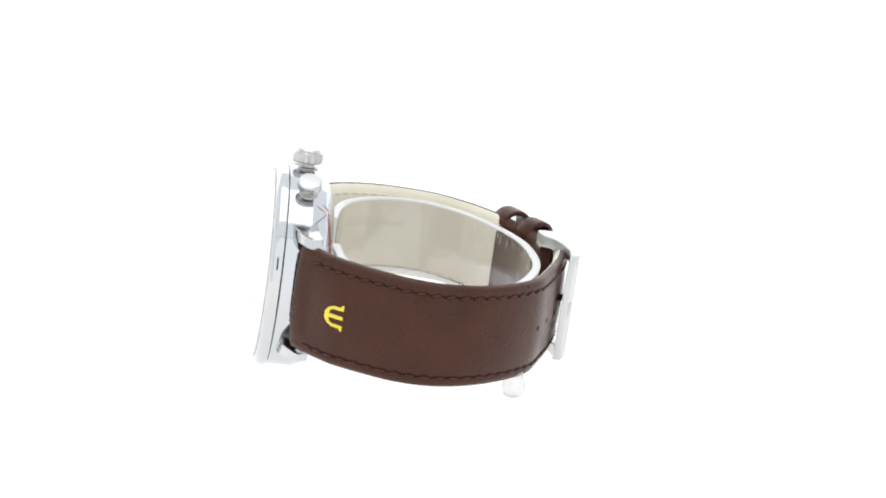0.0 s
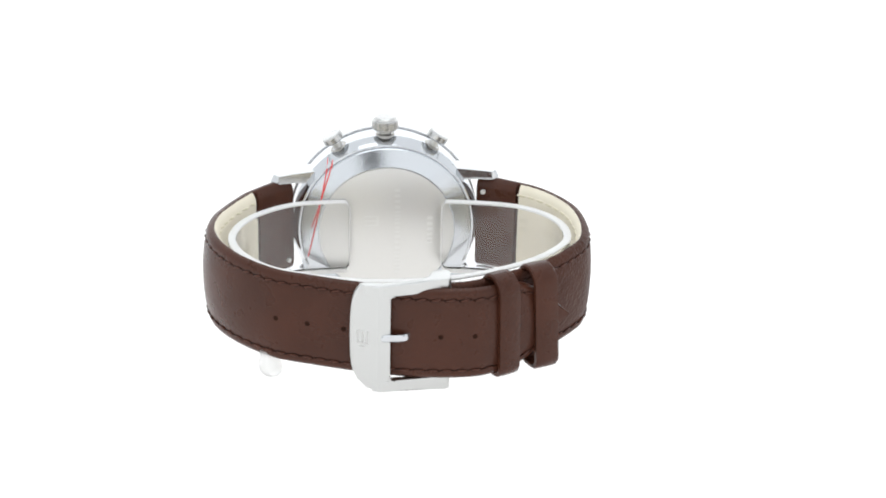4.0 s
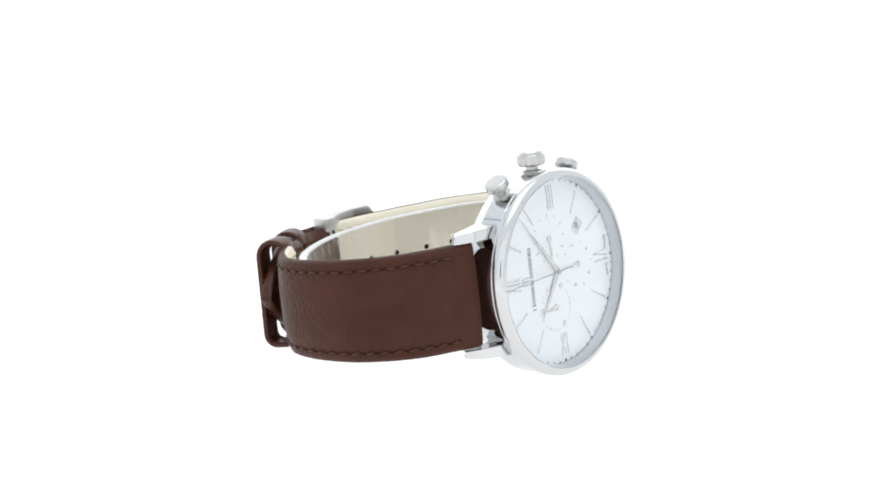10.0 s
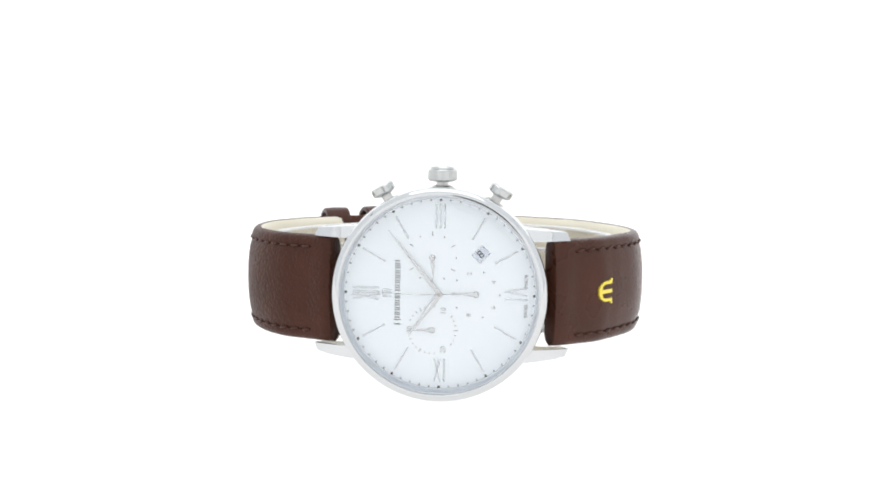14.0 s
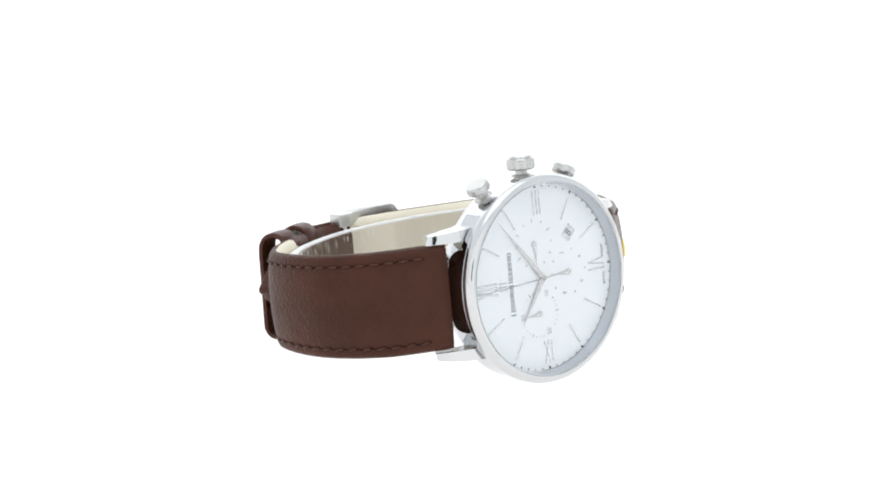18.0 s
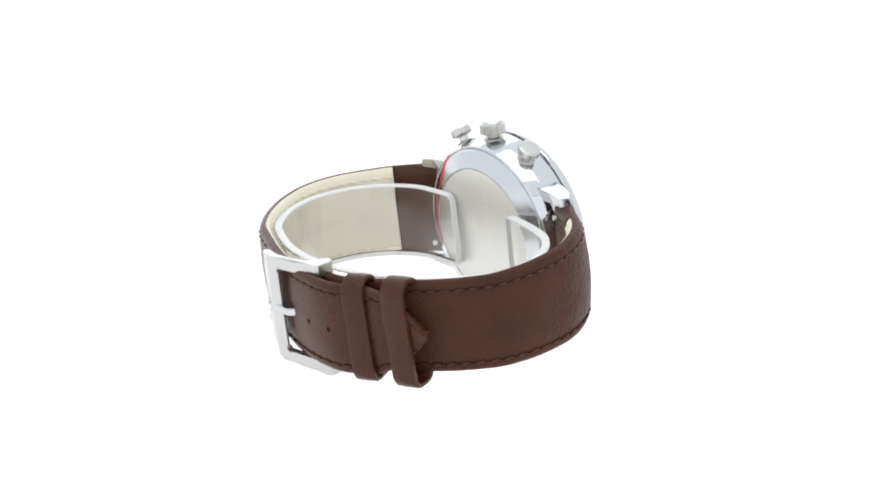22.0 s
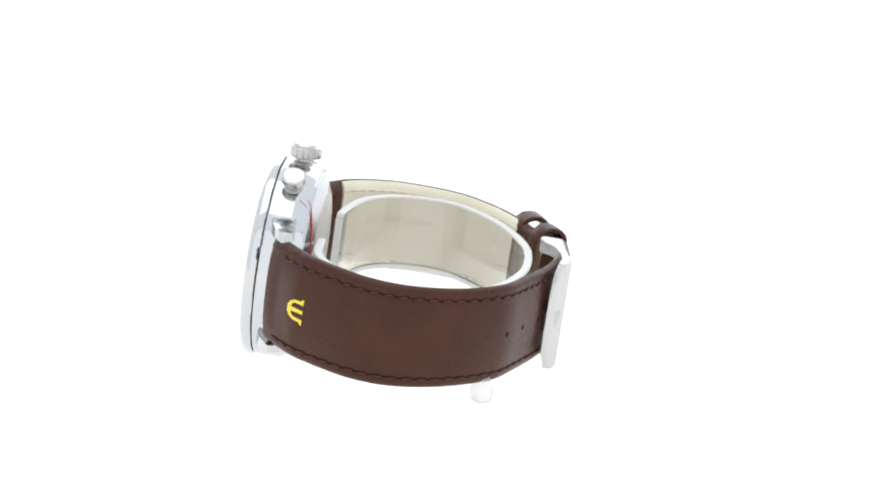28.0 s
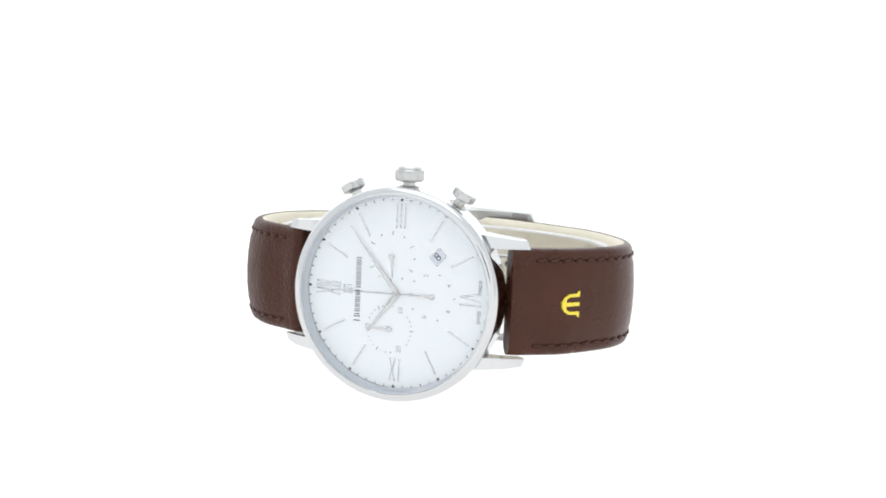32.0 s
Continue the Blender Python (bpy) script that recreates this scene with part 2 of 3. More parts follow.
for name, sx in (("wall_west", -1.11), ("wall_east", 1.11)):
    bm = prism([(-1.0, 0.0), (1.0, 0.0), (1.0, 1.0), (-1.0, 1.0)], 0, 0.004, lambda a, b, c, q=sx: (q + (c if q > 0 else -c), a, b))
    tagged(part(name, bm, TENT, None, "", Matrix.Identity(4)), "unseen glowing white cloth side of the photo tent", "wall", kind="structure")

# ---------------------------------------------------------------- the watch: case
watch = new("wristwatch")
tagged(watch, "steel chronograph wristwatch, silver-white dial, brown leather strap, lying on edge", "wristwatch")


def build_case():
    case = part("case", lathe([(18.6, 0.3), (19.35, 0.3), (19.55, 0.18), (19.62, -0.05), (19.62, -4.3), (19.5, -4.75), (18.55, -7.0), (18.3, -7.2), (17.6, -7.0), (17.6, 0.3)], 192), POLISHED, watch, "polished steel case band", angle=14)
    dome = [(18.42, 2.3), (18.45, 2.6), (18.6, 2.7)] + [(18.6 + 1.35 * math.sin(k * math.pi / 20), 1.3 + 1.4 * math.cos(k * math.pi / 20)) for k in range(1, 11)]
    part("bezel", lathe(dome + [(19.97, 0.75), (19.93, 0.5), (19.8, 0.4), (18.2, 0.4), (18.1, 0.5)], 192), BEZEL, watch, "polished rounded steel bezel", angle=24)
    part("inner_ring", lathe([(18.4, 2.45), (18.05, 0.3), (18.0, 0.06), (17.72, 0.08), (17.74, 0.3), (18.22, 2.45)], 128), FLANGE, case, "pale flange ring")
    glass = part("crystal", lathe([(0, 2.95), (6, 2.92), (12, 2.84), (16, 2.74), (17.9, 2.68), (18.2, 2.55), (18.2, 1.9), (16, 1.98), (12, 2.08), (6, 2.16), (0, 2.19)], 96, False), CRYSTAL, watch, "clear domed glass")
    glass.visible_shadow = False
    back = part("case_back", lathe([(17.9, -6.8), (17.9, -7.3), (17.75, -7.5), (14.6, -8.86), (14.4, -8.93), (14.25, -8.93), (14.18, -8.7), (0, -8.7), (0, -6.8)], 192, False), FILMED, watch, "conical steel case back under clear protective film", angle=12)
    part("back_plate", lathe([(14.1, -8.6), (14.1, -8.86), (13.9, -8.95), (0, -8.98), (0, -8.6)], 96, False), SATIN, back, "matt engraved back plate")
    # writing that cannot be read, as rows of bars
    random.seed(4)
    rows = []
    for y, run in ((-2.2, 19.0), (-9.0, 6.0)):
        z = -run / 2
        while z < run / 2:
            l = random.uniform(0.5, 1.1)
            rows.append(block(l * 0.7, 1.1, 0.03, Matrix(((0, 0, -1, -8.975), (0, 1, 0, y), (1, 0, 0, z + l / 2), (0, 0, 0, 1)))))
            z += l + 0.25
    part("engraved_bars", merge(rows), ENGRAVE, back)
    crest = [block(0.4, 2.6, 0.03, Matrix(((0, 0, -1, -8.975), (0, 1, 0, 3.4), (1, 0, 0, 2.5 + z), (0, 0, 0, 1)))) for z in (-1.0, 0, 1.0)]
    crest.append(block(2.4, 0.5, 0.03, Matrix(((0, 0, -1, -8.975), (0, 1, 0, 1.9), (1, 0, 0, 2.5), (0, 0, 0, 1)))))
    part("engraved_crest", merge(crest), ENGRAVE, back)
    for a, b in (((11.9, 15.3), (16.4, -5.7)), ((11.0, 15.3), (15.6, 1.2))):
        bm = bmesh.new()
        rings = []
        for k in range(25):
            y, z = a[0] + (b[0] - a[0]) * k / 24, a[1] + (b[1] - a[1]) * k / 24
            x = float(np.interp(math.hypot(y, z), (14.4, 17.7, 18.5, 19.4, 19.7), (-8.95, -7.5, -7.05, -4.9, -4.4))) - 0.1
            rings.append([bm.verts.new((x + i, y + j, z)) for i, j in ((-0.02, -0.12), (-0.02, 0.12), (0.02, 0.12), (0.02, -0.12))])
        for p, q in zip(rings, rings[1:]):
            for k in range(4):
                bm.faces.new((p[k], p[(k + 1) % 4], q[(k + 1) % 4], q[k]))
        part("film_line", bm, RED, back, "red printed line on the protective film")
    # lugs
    side = [(12.5, -1.3), (16.0, -1.5), (18.2, -1.95), (20.0, -2.65), (21.6, -3.45), (22.8, -4.1), (23.5, -4.6), (23.95, -4.95), (22.7, -6.6), (22.2, -6.85), (19.5, -6.3), (12.5, -6.0)]
    for sy in (-1, 1):
        for sz in (-1, 1):
            def put(a, b, h, sy=sy, sz=sz):
                return (b + 0.7, sy * (a - (0.7 if h > 0.5 and a > 22.5 else 0.0)), sz * (11.75 + (23.4 - a) * 0.1 if h > 0.5 else 10.1) - 0.22)
            bm = prism(side, 0, 1, put)
            part("lug", bevel(bm, 0.2, 2), BEZEL, watch, "polished curved steel lug", angle=14)
    for sy in (-1, 1):
        bm = lathe([(0, -9.9), (0.5, -9.9), (0.5, 9.9), (0, 9.9)], 16, False)
        bm.transform(Matrix(((0, 1, 0, -4.7), (0, 0, 1, sy * 21.9), (1, 0, 0, 0), (0, 0, 0, 1))))
        part("spring_bar", bm, SATIN, watch)


def radial(profile, angle, n=40, wave=0.0, band=(0, 0)):
    """A turned knob whose axis leaves the case at angle degrees from three o'clock towards six."""
    bm = lathe(profile, n, False)
    if wave:
        for v in bm.verts:
            r = math.hypot(v.co.y, v.co.z)
            if r > 0.1 and band[0] <= v.co.x <= band[1]:
                k = 1 + wave * (1 if round(math.atan2(v.co.y, v.co.z) / (2 * math.pi) * n) // 2 % 2 else -1)
                v.co.y *= k
                v.co.z *= k
    s, c = math.sin(radians(angle)), math.cos(radians(angle))
    bm.transform(Matrix(((0, 0, 1, -3.25), (s, c, 0, 0), (c, -s, 0, 0), (0, 0, 0, 1))))
    return bm


def build_knobs():
    crown = part("crown", radial([(0, 20.6), (1.7, 20.6), (2.3, 20.68), (2.55, 20.85), (2.58, 21.0), (2.58, 22.5), (2.66, 22.55), (2.66, 22.75), (2.55, 22.9), (2.25, 22.98), (2.2, 23.25), (2.0, 23.42), (0, 23.55)], 0, 64), KNOB, watch, "fluted steel crown", angle=20)
    part("knurl", radial([(2.5, 20.92), (2.66, 20.98), (2.68, 21.05), (2.68, 22.48), (2.64, 22.52), (2.5, 22.54)], 0, 128, 0.014, (20.97, 22.6)), KNOB, crown, "fine fluting round the crown", angle=9)
    part("stem", radial([(0, 18.9), (1.15, 18.9), (1.15, 20.65), (0, 20.65)], 0, 32), SATIN, crown)
    # collars take darker steel for the shade where the stems enter the case
    part("collar", radial([(1.2, 19.2), (2.0, 19.2), (2.05, 19.5), (1.9, 19.72), (1.5, 19.85), (1.2, 19.7)], 0, 40), DARKSTEEL, crown, "steel collar round the stem, darkened for the recess shade")
    for a in (-30.2, 29.7):
        push = part("pusher", radial([(0, 20.75), (1.1, 20.75), (1.75, 20.95), (2.15, 21.15), (2.27, 21.35), (2.28, 22.4), (2.18, 22.6), (1.95, 22.7), (0, 22.75)], a, 48), KNOB, watch, "round steel chronograph pusher", angle=14)
        part("stem", radial([(0, 18.7), (1.0, 18.7), (1.0, 20.8), (0, 20.8)], a, 32), SATIN, push, angle=20)
        part("collar", radial([(1.05, 19.1), (1.85, 19.1), (1.9, 19.5), (1.6, 19.75), (1.2, 19.6)], a, 32), DARKSTEEL, push, "steel collar round the stem, darkened for the recess shade")


# ---------------------------------------------------------------- the watch: dial and its marks
def build_dial():
    dial = part("dial", lathe([(0, 0), (17.9, 0), (17.9, -0.4), (0, -0.4)], 128, False), DIAL, watch, "silver-white sunray dial")

    def bars(items, name, mat, h=0.12, edge=0.03):
        part(name, merge([block(l, w, h, at_dial(y, z, 0.003, turn), edge) for y, z, l, w, turn in items]), mat, dial)

    def polar(hour, r, across=0.0):
        a = radians(hour * 30)
        return -r * math.cos(a) + across * math.sin(a), r * math.sin(a) + across * math.cos(a)

    def outwards(hour):
        return 180 - hour * 30

    for h in (1, 2, 4, 5, 7, 8, 10, 11):
        y, z = polar(h, 14.1)
        bars([(y, z, 4.7, 0.33, outwards(h))], "hour_marker", SILVER)
    # roman figures built from bars: III, VI, IX, XII
    bars([(a, 14.45, 4.5, 0.34, 90) for a in (-0.78, 0, 0.78)], "roman_figure", SILVER)
    bars([(14.1, 1.05, 4.2, 0.34, 10), (14.1, 0.35, 4.2, 0.22, -10), (14.1, -0.75, 4.2, 0.36, 0)], "roman_figure", SILVER)
    bars([(0.95, -14.25, 4.3, 0.36, 90), (-0.35, -14.25, 4.4, 0.36, 76), (-0.35, -14.25, 4.4, 0.22, 104)], "roman_figure", SILVER)
    bars([(-13.7, 0.95, 4.9, 0.34, 180), (-13.7, 0.2, 4.9, 0.34, 180), (-13.7, -0.75, 4.95, 0.36, 168), (-13.7, -0.75, 4.95, 0.22, 192)], "roman_figure", SILVER)
    for k in range(60):
        y, z = polar(k / 5, 17.42)
        five = k % 5 == 0
        part("hour_dot" if five else "minute_mark", block(0.46 if five else 0.34, 0.46 if five else 0.2, 0.06, at_dial(y, z, 0.003, outwards(k / 5))), BLACK if five else GREYPRINT, dial)
    # maker's line, kept as plain bars, and its small crest
    z = -6.05
    for size, gap in ((1.35, 0.2), (0.85, 0.15), (0.85, 0.15), (0.85, 0.15), (0.35, 0.15), (0.85, 0.15), (0.7, 0.6), (0.8, 0.2), (0.9, 0.15), (0.85, 0.15), (0.85, 0.15), (0.95, 0.15), (0.3, 0.15), (0.85, 0.1)):
        tall = 1.25 if size == 1.35 else 0.98
        strokes = [block(0.19, tall, 0.04, at_dial(-7.85, z + size / 2 + q * size * 0.3, 0.003, 90)) for q in ((0,) if size < 0.5 else (-1, 1))]
        part("name_bar", merge(strokes), NAMEPRINT, dial)
        z += size * 0.9 + gap * 0.78
    part("crest", merge([block(1.7, 0.28, 0.1, at_dial(-9.8, a, 0.003, 0)) for a in (-0.65, 0, 0.65)] + [block(0.3, 1.6, 0.1, at_dial(-10.6, 0, 0.003, 0))]), SILVER, dial)
    part("origin_line", lettering("SWISS", 0.92, 0.03, at_dial(15.95, -2.85, 0.01, 90)), BLACK, dial)
    part("origin_line", lettering("MADE", 0.92, 0.03, at_dial(15.95, 2.75, 0.01, 90)), BLACK, dial)
    # counters
    for cy, cz in ((-1.45, 6.75), (6.7, 0.05), (-1.35, -6.78)):
        sub = part("subdial", lathe([(0, 0.008), (5.0, 0.008), (5.1, 0.02), (5.2, 0.008), (5.2, -0.1), (0, -0.1)], 96, False, (cy, cz)), SUBDIAL, dial, "white recessed counter")
        first = cz > 1
        if first:
            for k in range(12):
                a = radians(k * 30)
                y, z = cy - 4.45 * math.cos(a), cz + 4.45 * math.sin(a)
                part("counter_mark", block(0.85 if k % 2 else 0.26, 0.17 if k % 2 else 0.22, 0.03, at_dial(y, z, 0.022, 180 - k * 30)), PALEPRINT if k % 2 else GREYPRINT, sub)
        elif cy > 0:
            for k in range(5):
                a = radians(k * 72)
                part("counter_figure", lettering(str(2 * k), 1.25, 0.02, at_dial(cy - 4.05 * math.cos(a), cz + 4.05 * math.sin(a), 0.024, 90)), PALEPRINT, sub)
                b = a + radians(36)
                part("counter_mark", block(0.26, 0.24, 0.03, at_dial(cy - 4.4 * math.cos(b), cz + 4.4 * math.sin(b), 0.022, 0)), GREYPRINT, sub)
        else:
            for k in range(30):
                a = radians(k * 12)
                if k % 10 in (9, 0, 1):
                    continue
                big = k % 5 == 0
                part("counter_mark", block(0.75 if big else 0.2, 0.17, 0.03, at_dial(cy - 4.4 * math.cos(a), cz + 4.4 * math.sin(a), 0.022, 180 - k * 12)), PALEPRINT if big else GREYPRINT, sub)
            for k, word in ((0, "30"), (10, "10"), (20, "20")):
                a = radians(k * 12)
                part("counter_figure", lettering(word, 1.35, 0.02, at_dial(cy - 4.2 * math.cos(a), cz + 4.2 * math.sin(a), 0.024, 90)), PALEPRINT, sub)
    # date
    win = part("date_window", merge([block(2.75, 0.22, 0.1, at_dial(7.55, 7.55, 0.003, 45) @ Matrix.Translation((0, s * 1.02, 0)), 0.03) for s in (-1, 1)] + [block(0.22, 2.05, 0.1, at_dial(7.55, 7.55, 0.003, 45) @ Matrix.Translation((s * 1.3, 0, 0)), 0.03) for s in (-1, 1)]), SILVER, dial, "bevelled silver date frame")
    part("date_disc", block(2.6, 1.95, 0.02, at_dial(7.55, 7.55, 0.003, 45)), DATEDISC, win)
    part("date_figure", lettering("8", 2.2, 0.02, at_dial(7.5, 7.5, 0.03, 45)), BLACK, win)


def hand(name, pivot, tip, wide, x, mat, tail=0.0, boss=0.5, label=""):
    """A faceted hand with a ridge, from a boss to a point."""
    a, b = Vector(pivot), Vector(tip)
    l, turn = (b - a).length, math.degrees(math.atan2(b.y - a.y, b.x - a.x))
    bm = bmesh.new()
    pts = [(-tail, 0.0, 0.0), (0.0, -wide / 2, 0.0), (l, 0.0, 0.0), (0.0, wide / 2, 0.0)] if tail < 0.05 else [(-tail, -wide / 3, 0.0), (0.0, -wide / 2, 0.0), (l, -wide * 0.15, 0.0), (l, wide * 0.15, 0.0), (0.0, wide / 2, 0.0), (-tail, wide / 3, 0.0)]
    low = [bm.verts.new((p[0], p[1], -0.05)) for p in pts]
    rim = [bm.verts.new(p) for p in pts]
    ridge = [bm.verts.new((-tail * 0.9, 0, 0.1)), bm.verts.new((l * 0.98, 0, 0.08))]
    bm.faces.new(low[::-1])
    n = len(pts)
    for k in range(n):
        bm.faces.new((low[k], low[(k + 1) % n], rim[(k + 1) % n], rim[k]))
    bmesh.ops.convex_hull(bm, input=rim + ridge)
    bm.transform(at_dial(*pivot, x, turn))
    hub = lathe([(0, x + 0.16), (boss * 0.8, x + 0.15), (boss, x + 0.05), (boss, x - 0.12), (0, x - 0.12)], 24, False, pivot)
    return part(name, merge([bm, hub]), mat, watch, label, smooth=True, angle=15)


def build_pointers():
    hand("hour_hand", (0, 0), (-6.1, -8.35), 1.2, 0.3, POINTER, label="faceted polished hour hand")
    hand("minute_hand", (0, 0), (-9.95, 12.15), 0.95, 0.48, POINTER, label="faceted polished minute hand")
    hand("seconds_hand", (0, 0), (-16.6, -0.45), 0.24, 0.66, POINTER, 4.2, 0.45, "thin central chronograph hand")
    hand("counter_hand", (-1.45, 6.75), (-1.15, 2.6), 0.85, 0.16, POINTER, boss=0.58, label="small counter hand")
    hand("counter_hand", (6.7, 0.05), (2.3, -0.05), 0.85, 0.16, POINTER, boss=0.58, label="small counter hand")
    hand("counter_hand", (-1.35, -6.78), (-5.4, -6.9), 0.85, 0.16, POINTER, boss=0.58, label="small counter hand")
    part("centre_cap", lathe([(0, 1.0), (0.2, 0.98), (0.42, 0.88), (0.44, 0.6), (0, 0.6)], 24, False), DARKSTEEL, watch)


# ---------------------------------------------------------------- the watch: strap
LONG = spline([(-3.0, 21.3), (-5.6, 24.5), (-9.9, 28.85), (-13.0, 30.95), (-16.2, 32.85), (-21.6, 35.4), (-27.5, 36.3), (-33.0, 35.3), (-38.1, 32.9), (-42.6, 29.6), (-46.5, 25.6), (-49.1, 21.9), (-51.4, 16.2), (-53.7, 10.0), (-55.6, 4.0), (-56.9, -1.5), (-57.6, -7.0), (-57.7, -12.0), (-57.0, -16.4), (-54.8, -20.8), (-52.1, -25.7), (-49.9, -30.6), (-48.45, -33.35)])
SHORT = spline([(-1.8, -21.1), (-4.1, -25.4), (-7.8, -31.5), (-12.45, -35.75), (-18.35, -38.75), (-24.5, -39.85), (-30.3, -39.7), (-35.4, -38.4), (-39.8, -35.4), (-43.7, -31.8), (-47.1, -27.5), (-50.1, -22.7), (-52.8, -17.6), (-54.4, -13.0), (-54.5, -7.4)])
LONG_END, SHORT_END = LONG[-1][2], SHORT[-1][2]
TAIL = 13.0


def half_width(s, end):
    w = float(np.interp(s, (0, 12, 28, 45, end), (10.05, 10.0, 9.75, 9.4, 9.15)))
    if end == LONG_END and s > end - TAIL:
        w *= max(0.05, 1 - ((s - end + TAIL) / TAIL) ** 1.6 * 0.95)
    return w


def droop(s, end):
    return float(np.interp(s, (0, 10, 30, end), (0.0, -0.22, -0.42, -0.85)))


def thick(s, end):
    return float(np.interp(s, (0, 6, 25, 50, end), (3.5, 3.2, 2.7, 2.3, 2.1)))


def shell(end):
    """Outline of the outer leather: padded middle, rolled edges, open over the lining by a small step."""
    def section(s):
        w, c, d = half_width(s, end), droop(s, end), thick(s, end)
        pad = float(np.interp(s, (0, 2, 4.6, 11, 20, 32, 55), (0.4, 0.42, 0.1, 0.75, 0.9, 0.7, 0.35))) * min(1.0, w / 6)
        roll = 0.0 if s > 1.6 else 1.6 - math.sqrt(1.6 ** 2 - (1.6 - s) ** 2)
        out = []
        rows = [(-1.0, 0.62), (-0.985, 0.36), (-0.955, 0.18), (-0.9, 0.07), (-0.84, 0.02), (-0.79, 0.1), (-0.74, 0.0), (-0.6, -0.5), (-0.3, -0.9), (0, -1.0), (0.3, -0.9), (0.6, -0.5), (0.74, 0.0), (0.79, 0.1), (0.84, 0.02), (0.9, 0.07), (0.955, 0.18), (0.985, 0.36), (1.0, 0.62)]
        for f, k in rows:
            depth = k * pad if k < 0 else (k * d * 0.95 if abs(f) > 0.86 else k * 1.2)
            out.append((c + f * w, min(depth + roll * 0.35, d * 0.66)))
        out.append((c + 0.99 * w, d * 0.67))
        out.append((c + 0.95 * w, d * 0.74))
        out.append((c - 0.95 * w, d * 0.74))
        out.append((c - 0.99 * w, d * 0.67))
        return out
    return section


def lining_section(end, wide=0.985, high=1.04):
    """Outline of the lining, which thins out to the strap's edges."""
    def section(s):
        w, c, d = half_width(s, end) * wide, droop(s, end), thick(s, end)
        right = [(w, d * 0.6), (w, d * 0.69), (w * 0.96, d * 0.86), (w * 0.89, d * (high - 0.06)), (w * 0.8, d * high)]
        return [(c + q, h) for q, h in right] + [(c - q, h) for q, h in right[::-1]]
    return section


def stitch_mesh(name, mat, bed, l, w, h):
    """One plump stitch over a near-black bed, the shade of the slot it pulls into the leather."""
    bm = bmesh.new()
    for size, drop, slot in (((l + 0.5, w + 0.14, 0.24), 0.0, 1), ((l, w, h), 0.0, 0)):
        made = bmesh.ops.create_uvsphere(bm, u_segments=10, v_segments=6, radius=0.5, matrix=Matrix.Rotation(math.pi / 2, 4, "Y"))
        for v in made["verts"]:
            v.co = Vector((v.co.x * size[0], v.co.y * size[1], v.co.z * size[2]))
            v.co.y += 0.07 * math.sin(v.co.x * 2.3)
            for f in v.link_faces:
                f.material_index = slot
    for f in bm.faces:
        f.smooth = True
    bm.transform(Matrix.Scale(MM, 4))
    me = bpy.data.meshes.new(name)
    bm.to_mesh(me)
    bm.free()
    me.materials.append(mat)
    me.materials.append(bed)
    return me


STITCH = stitch_mesh("stitch", THREAD, SEAM, 2.0, 0.5, 0.66)
INNER_STITCH = stitch_mesh("inner_stitch", CREAM_THREAD, LINING, 2.0, 0.46, 0.5)


def sew(curve, side, end, parent, mesh, name, first, last, share, depth, pitch=2.72, lean=6.0):
    """Single stitches in a row along the band."""
    s = first
    while s < last:
        p, t = on_curve(curve, s)
        n = Vector((-t.y, t.x)) * side
        z = droop(s, end) + share * half_width(s, end)
        d = depth(s)
        slope = (half_width(s + 0.4, end) - half_width(s - 0.4, end)) / 0.8 * share
        turn = radians(lean + random.uniform(-2, 2)) * (1 if share > 0 else -1) + math.atan(slope)
        along = Vector((t.x, t.y, 0)) * math.cos(turn) + Vector((0, 0, math.sin(turn)))
        up = Vector((-n.x, -n.y, 0))
        across = up.cross(along)
        ob = new(name, mesh)
        ob.parent = parent
        pos = Vector((p.x + n.x * d, p.y + n.y * d, z))
        pick = Matrix((along, across, up)).transposed().to_4x4()
        ob.matrix_basis = Matrix.Translation(TO_TABLE @ pos) @ AXES.to_4x4() @ pick
        s += pitch + random.uniform(-0.05, 0.05)


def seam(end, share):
    """The narrow near-black strip that puts shade into the groove under the stitches."""
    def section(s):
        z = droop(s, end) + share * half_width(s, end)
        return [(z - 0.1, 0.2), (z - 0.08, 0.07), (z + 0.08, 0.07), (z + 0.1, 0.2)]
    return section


def punch(curve, side, end, s, parent):
    """A round punched hole as a closed near-black plug through the band, its shade put into the colour."""
    p, t = on_curve(curve, s)
    n = Vector((-t.y, t.x)) * side
    d = thick(s, end)
    bm = lathe([(0.0, -0.37), (0.36, -0.40), (0.5, -0.36), (0.52, -0.2), (0.55, d * 1.04 + 0.02), (0.42, d * 1.04 + 0.05), (0.0, d * 1.04 + 0.03)], 20, False)
    bm.transform(Matrix(((n.x, t.x, 0, p.x), (n.y, t.y, 0, p.y), (0, 0, 1, droop(s, end) - 0.1), (0, 0, 0, 1))))
    part("hole", bm, HOLE, parent, "near-black plug for a round punched hole")


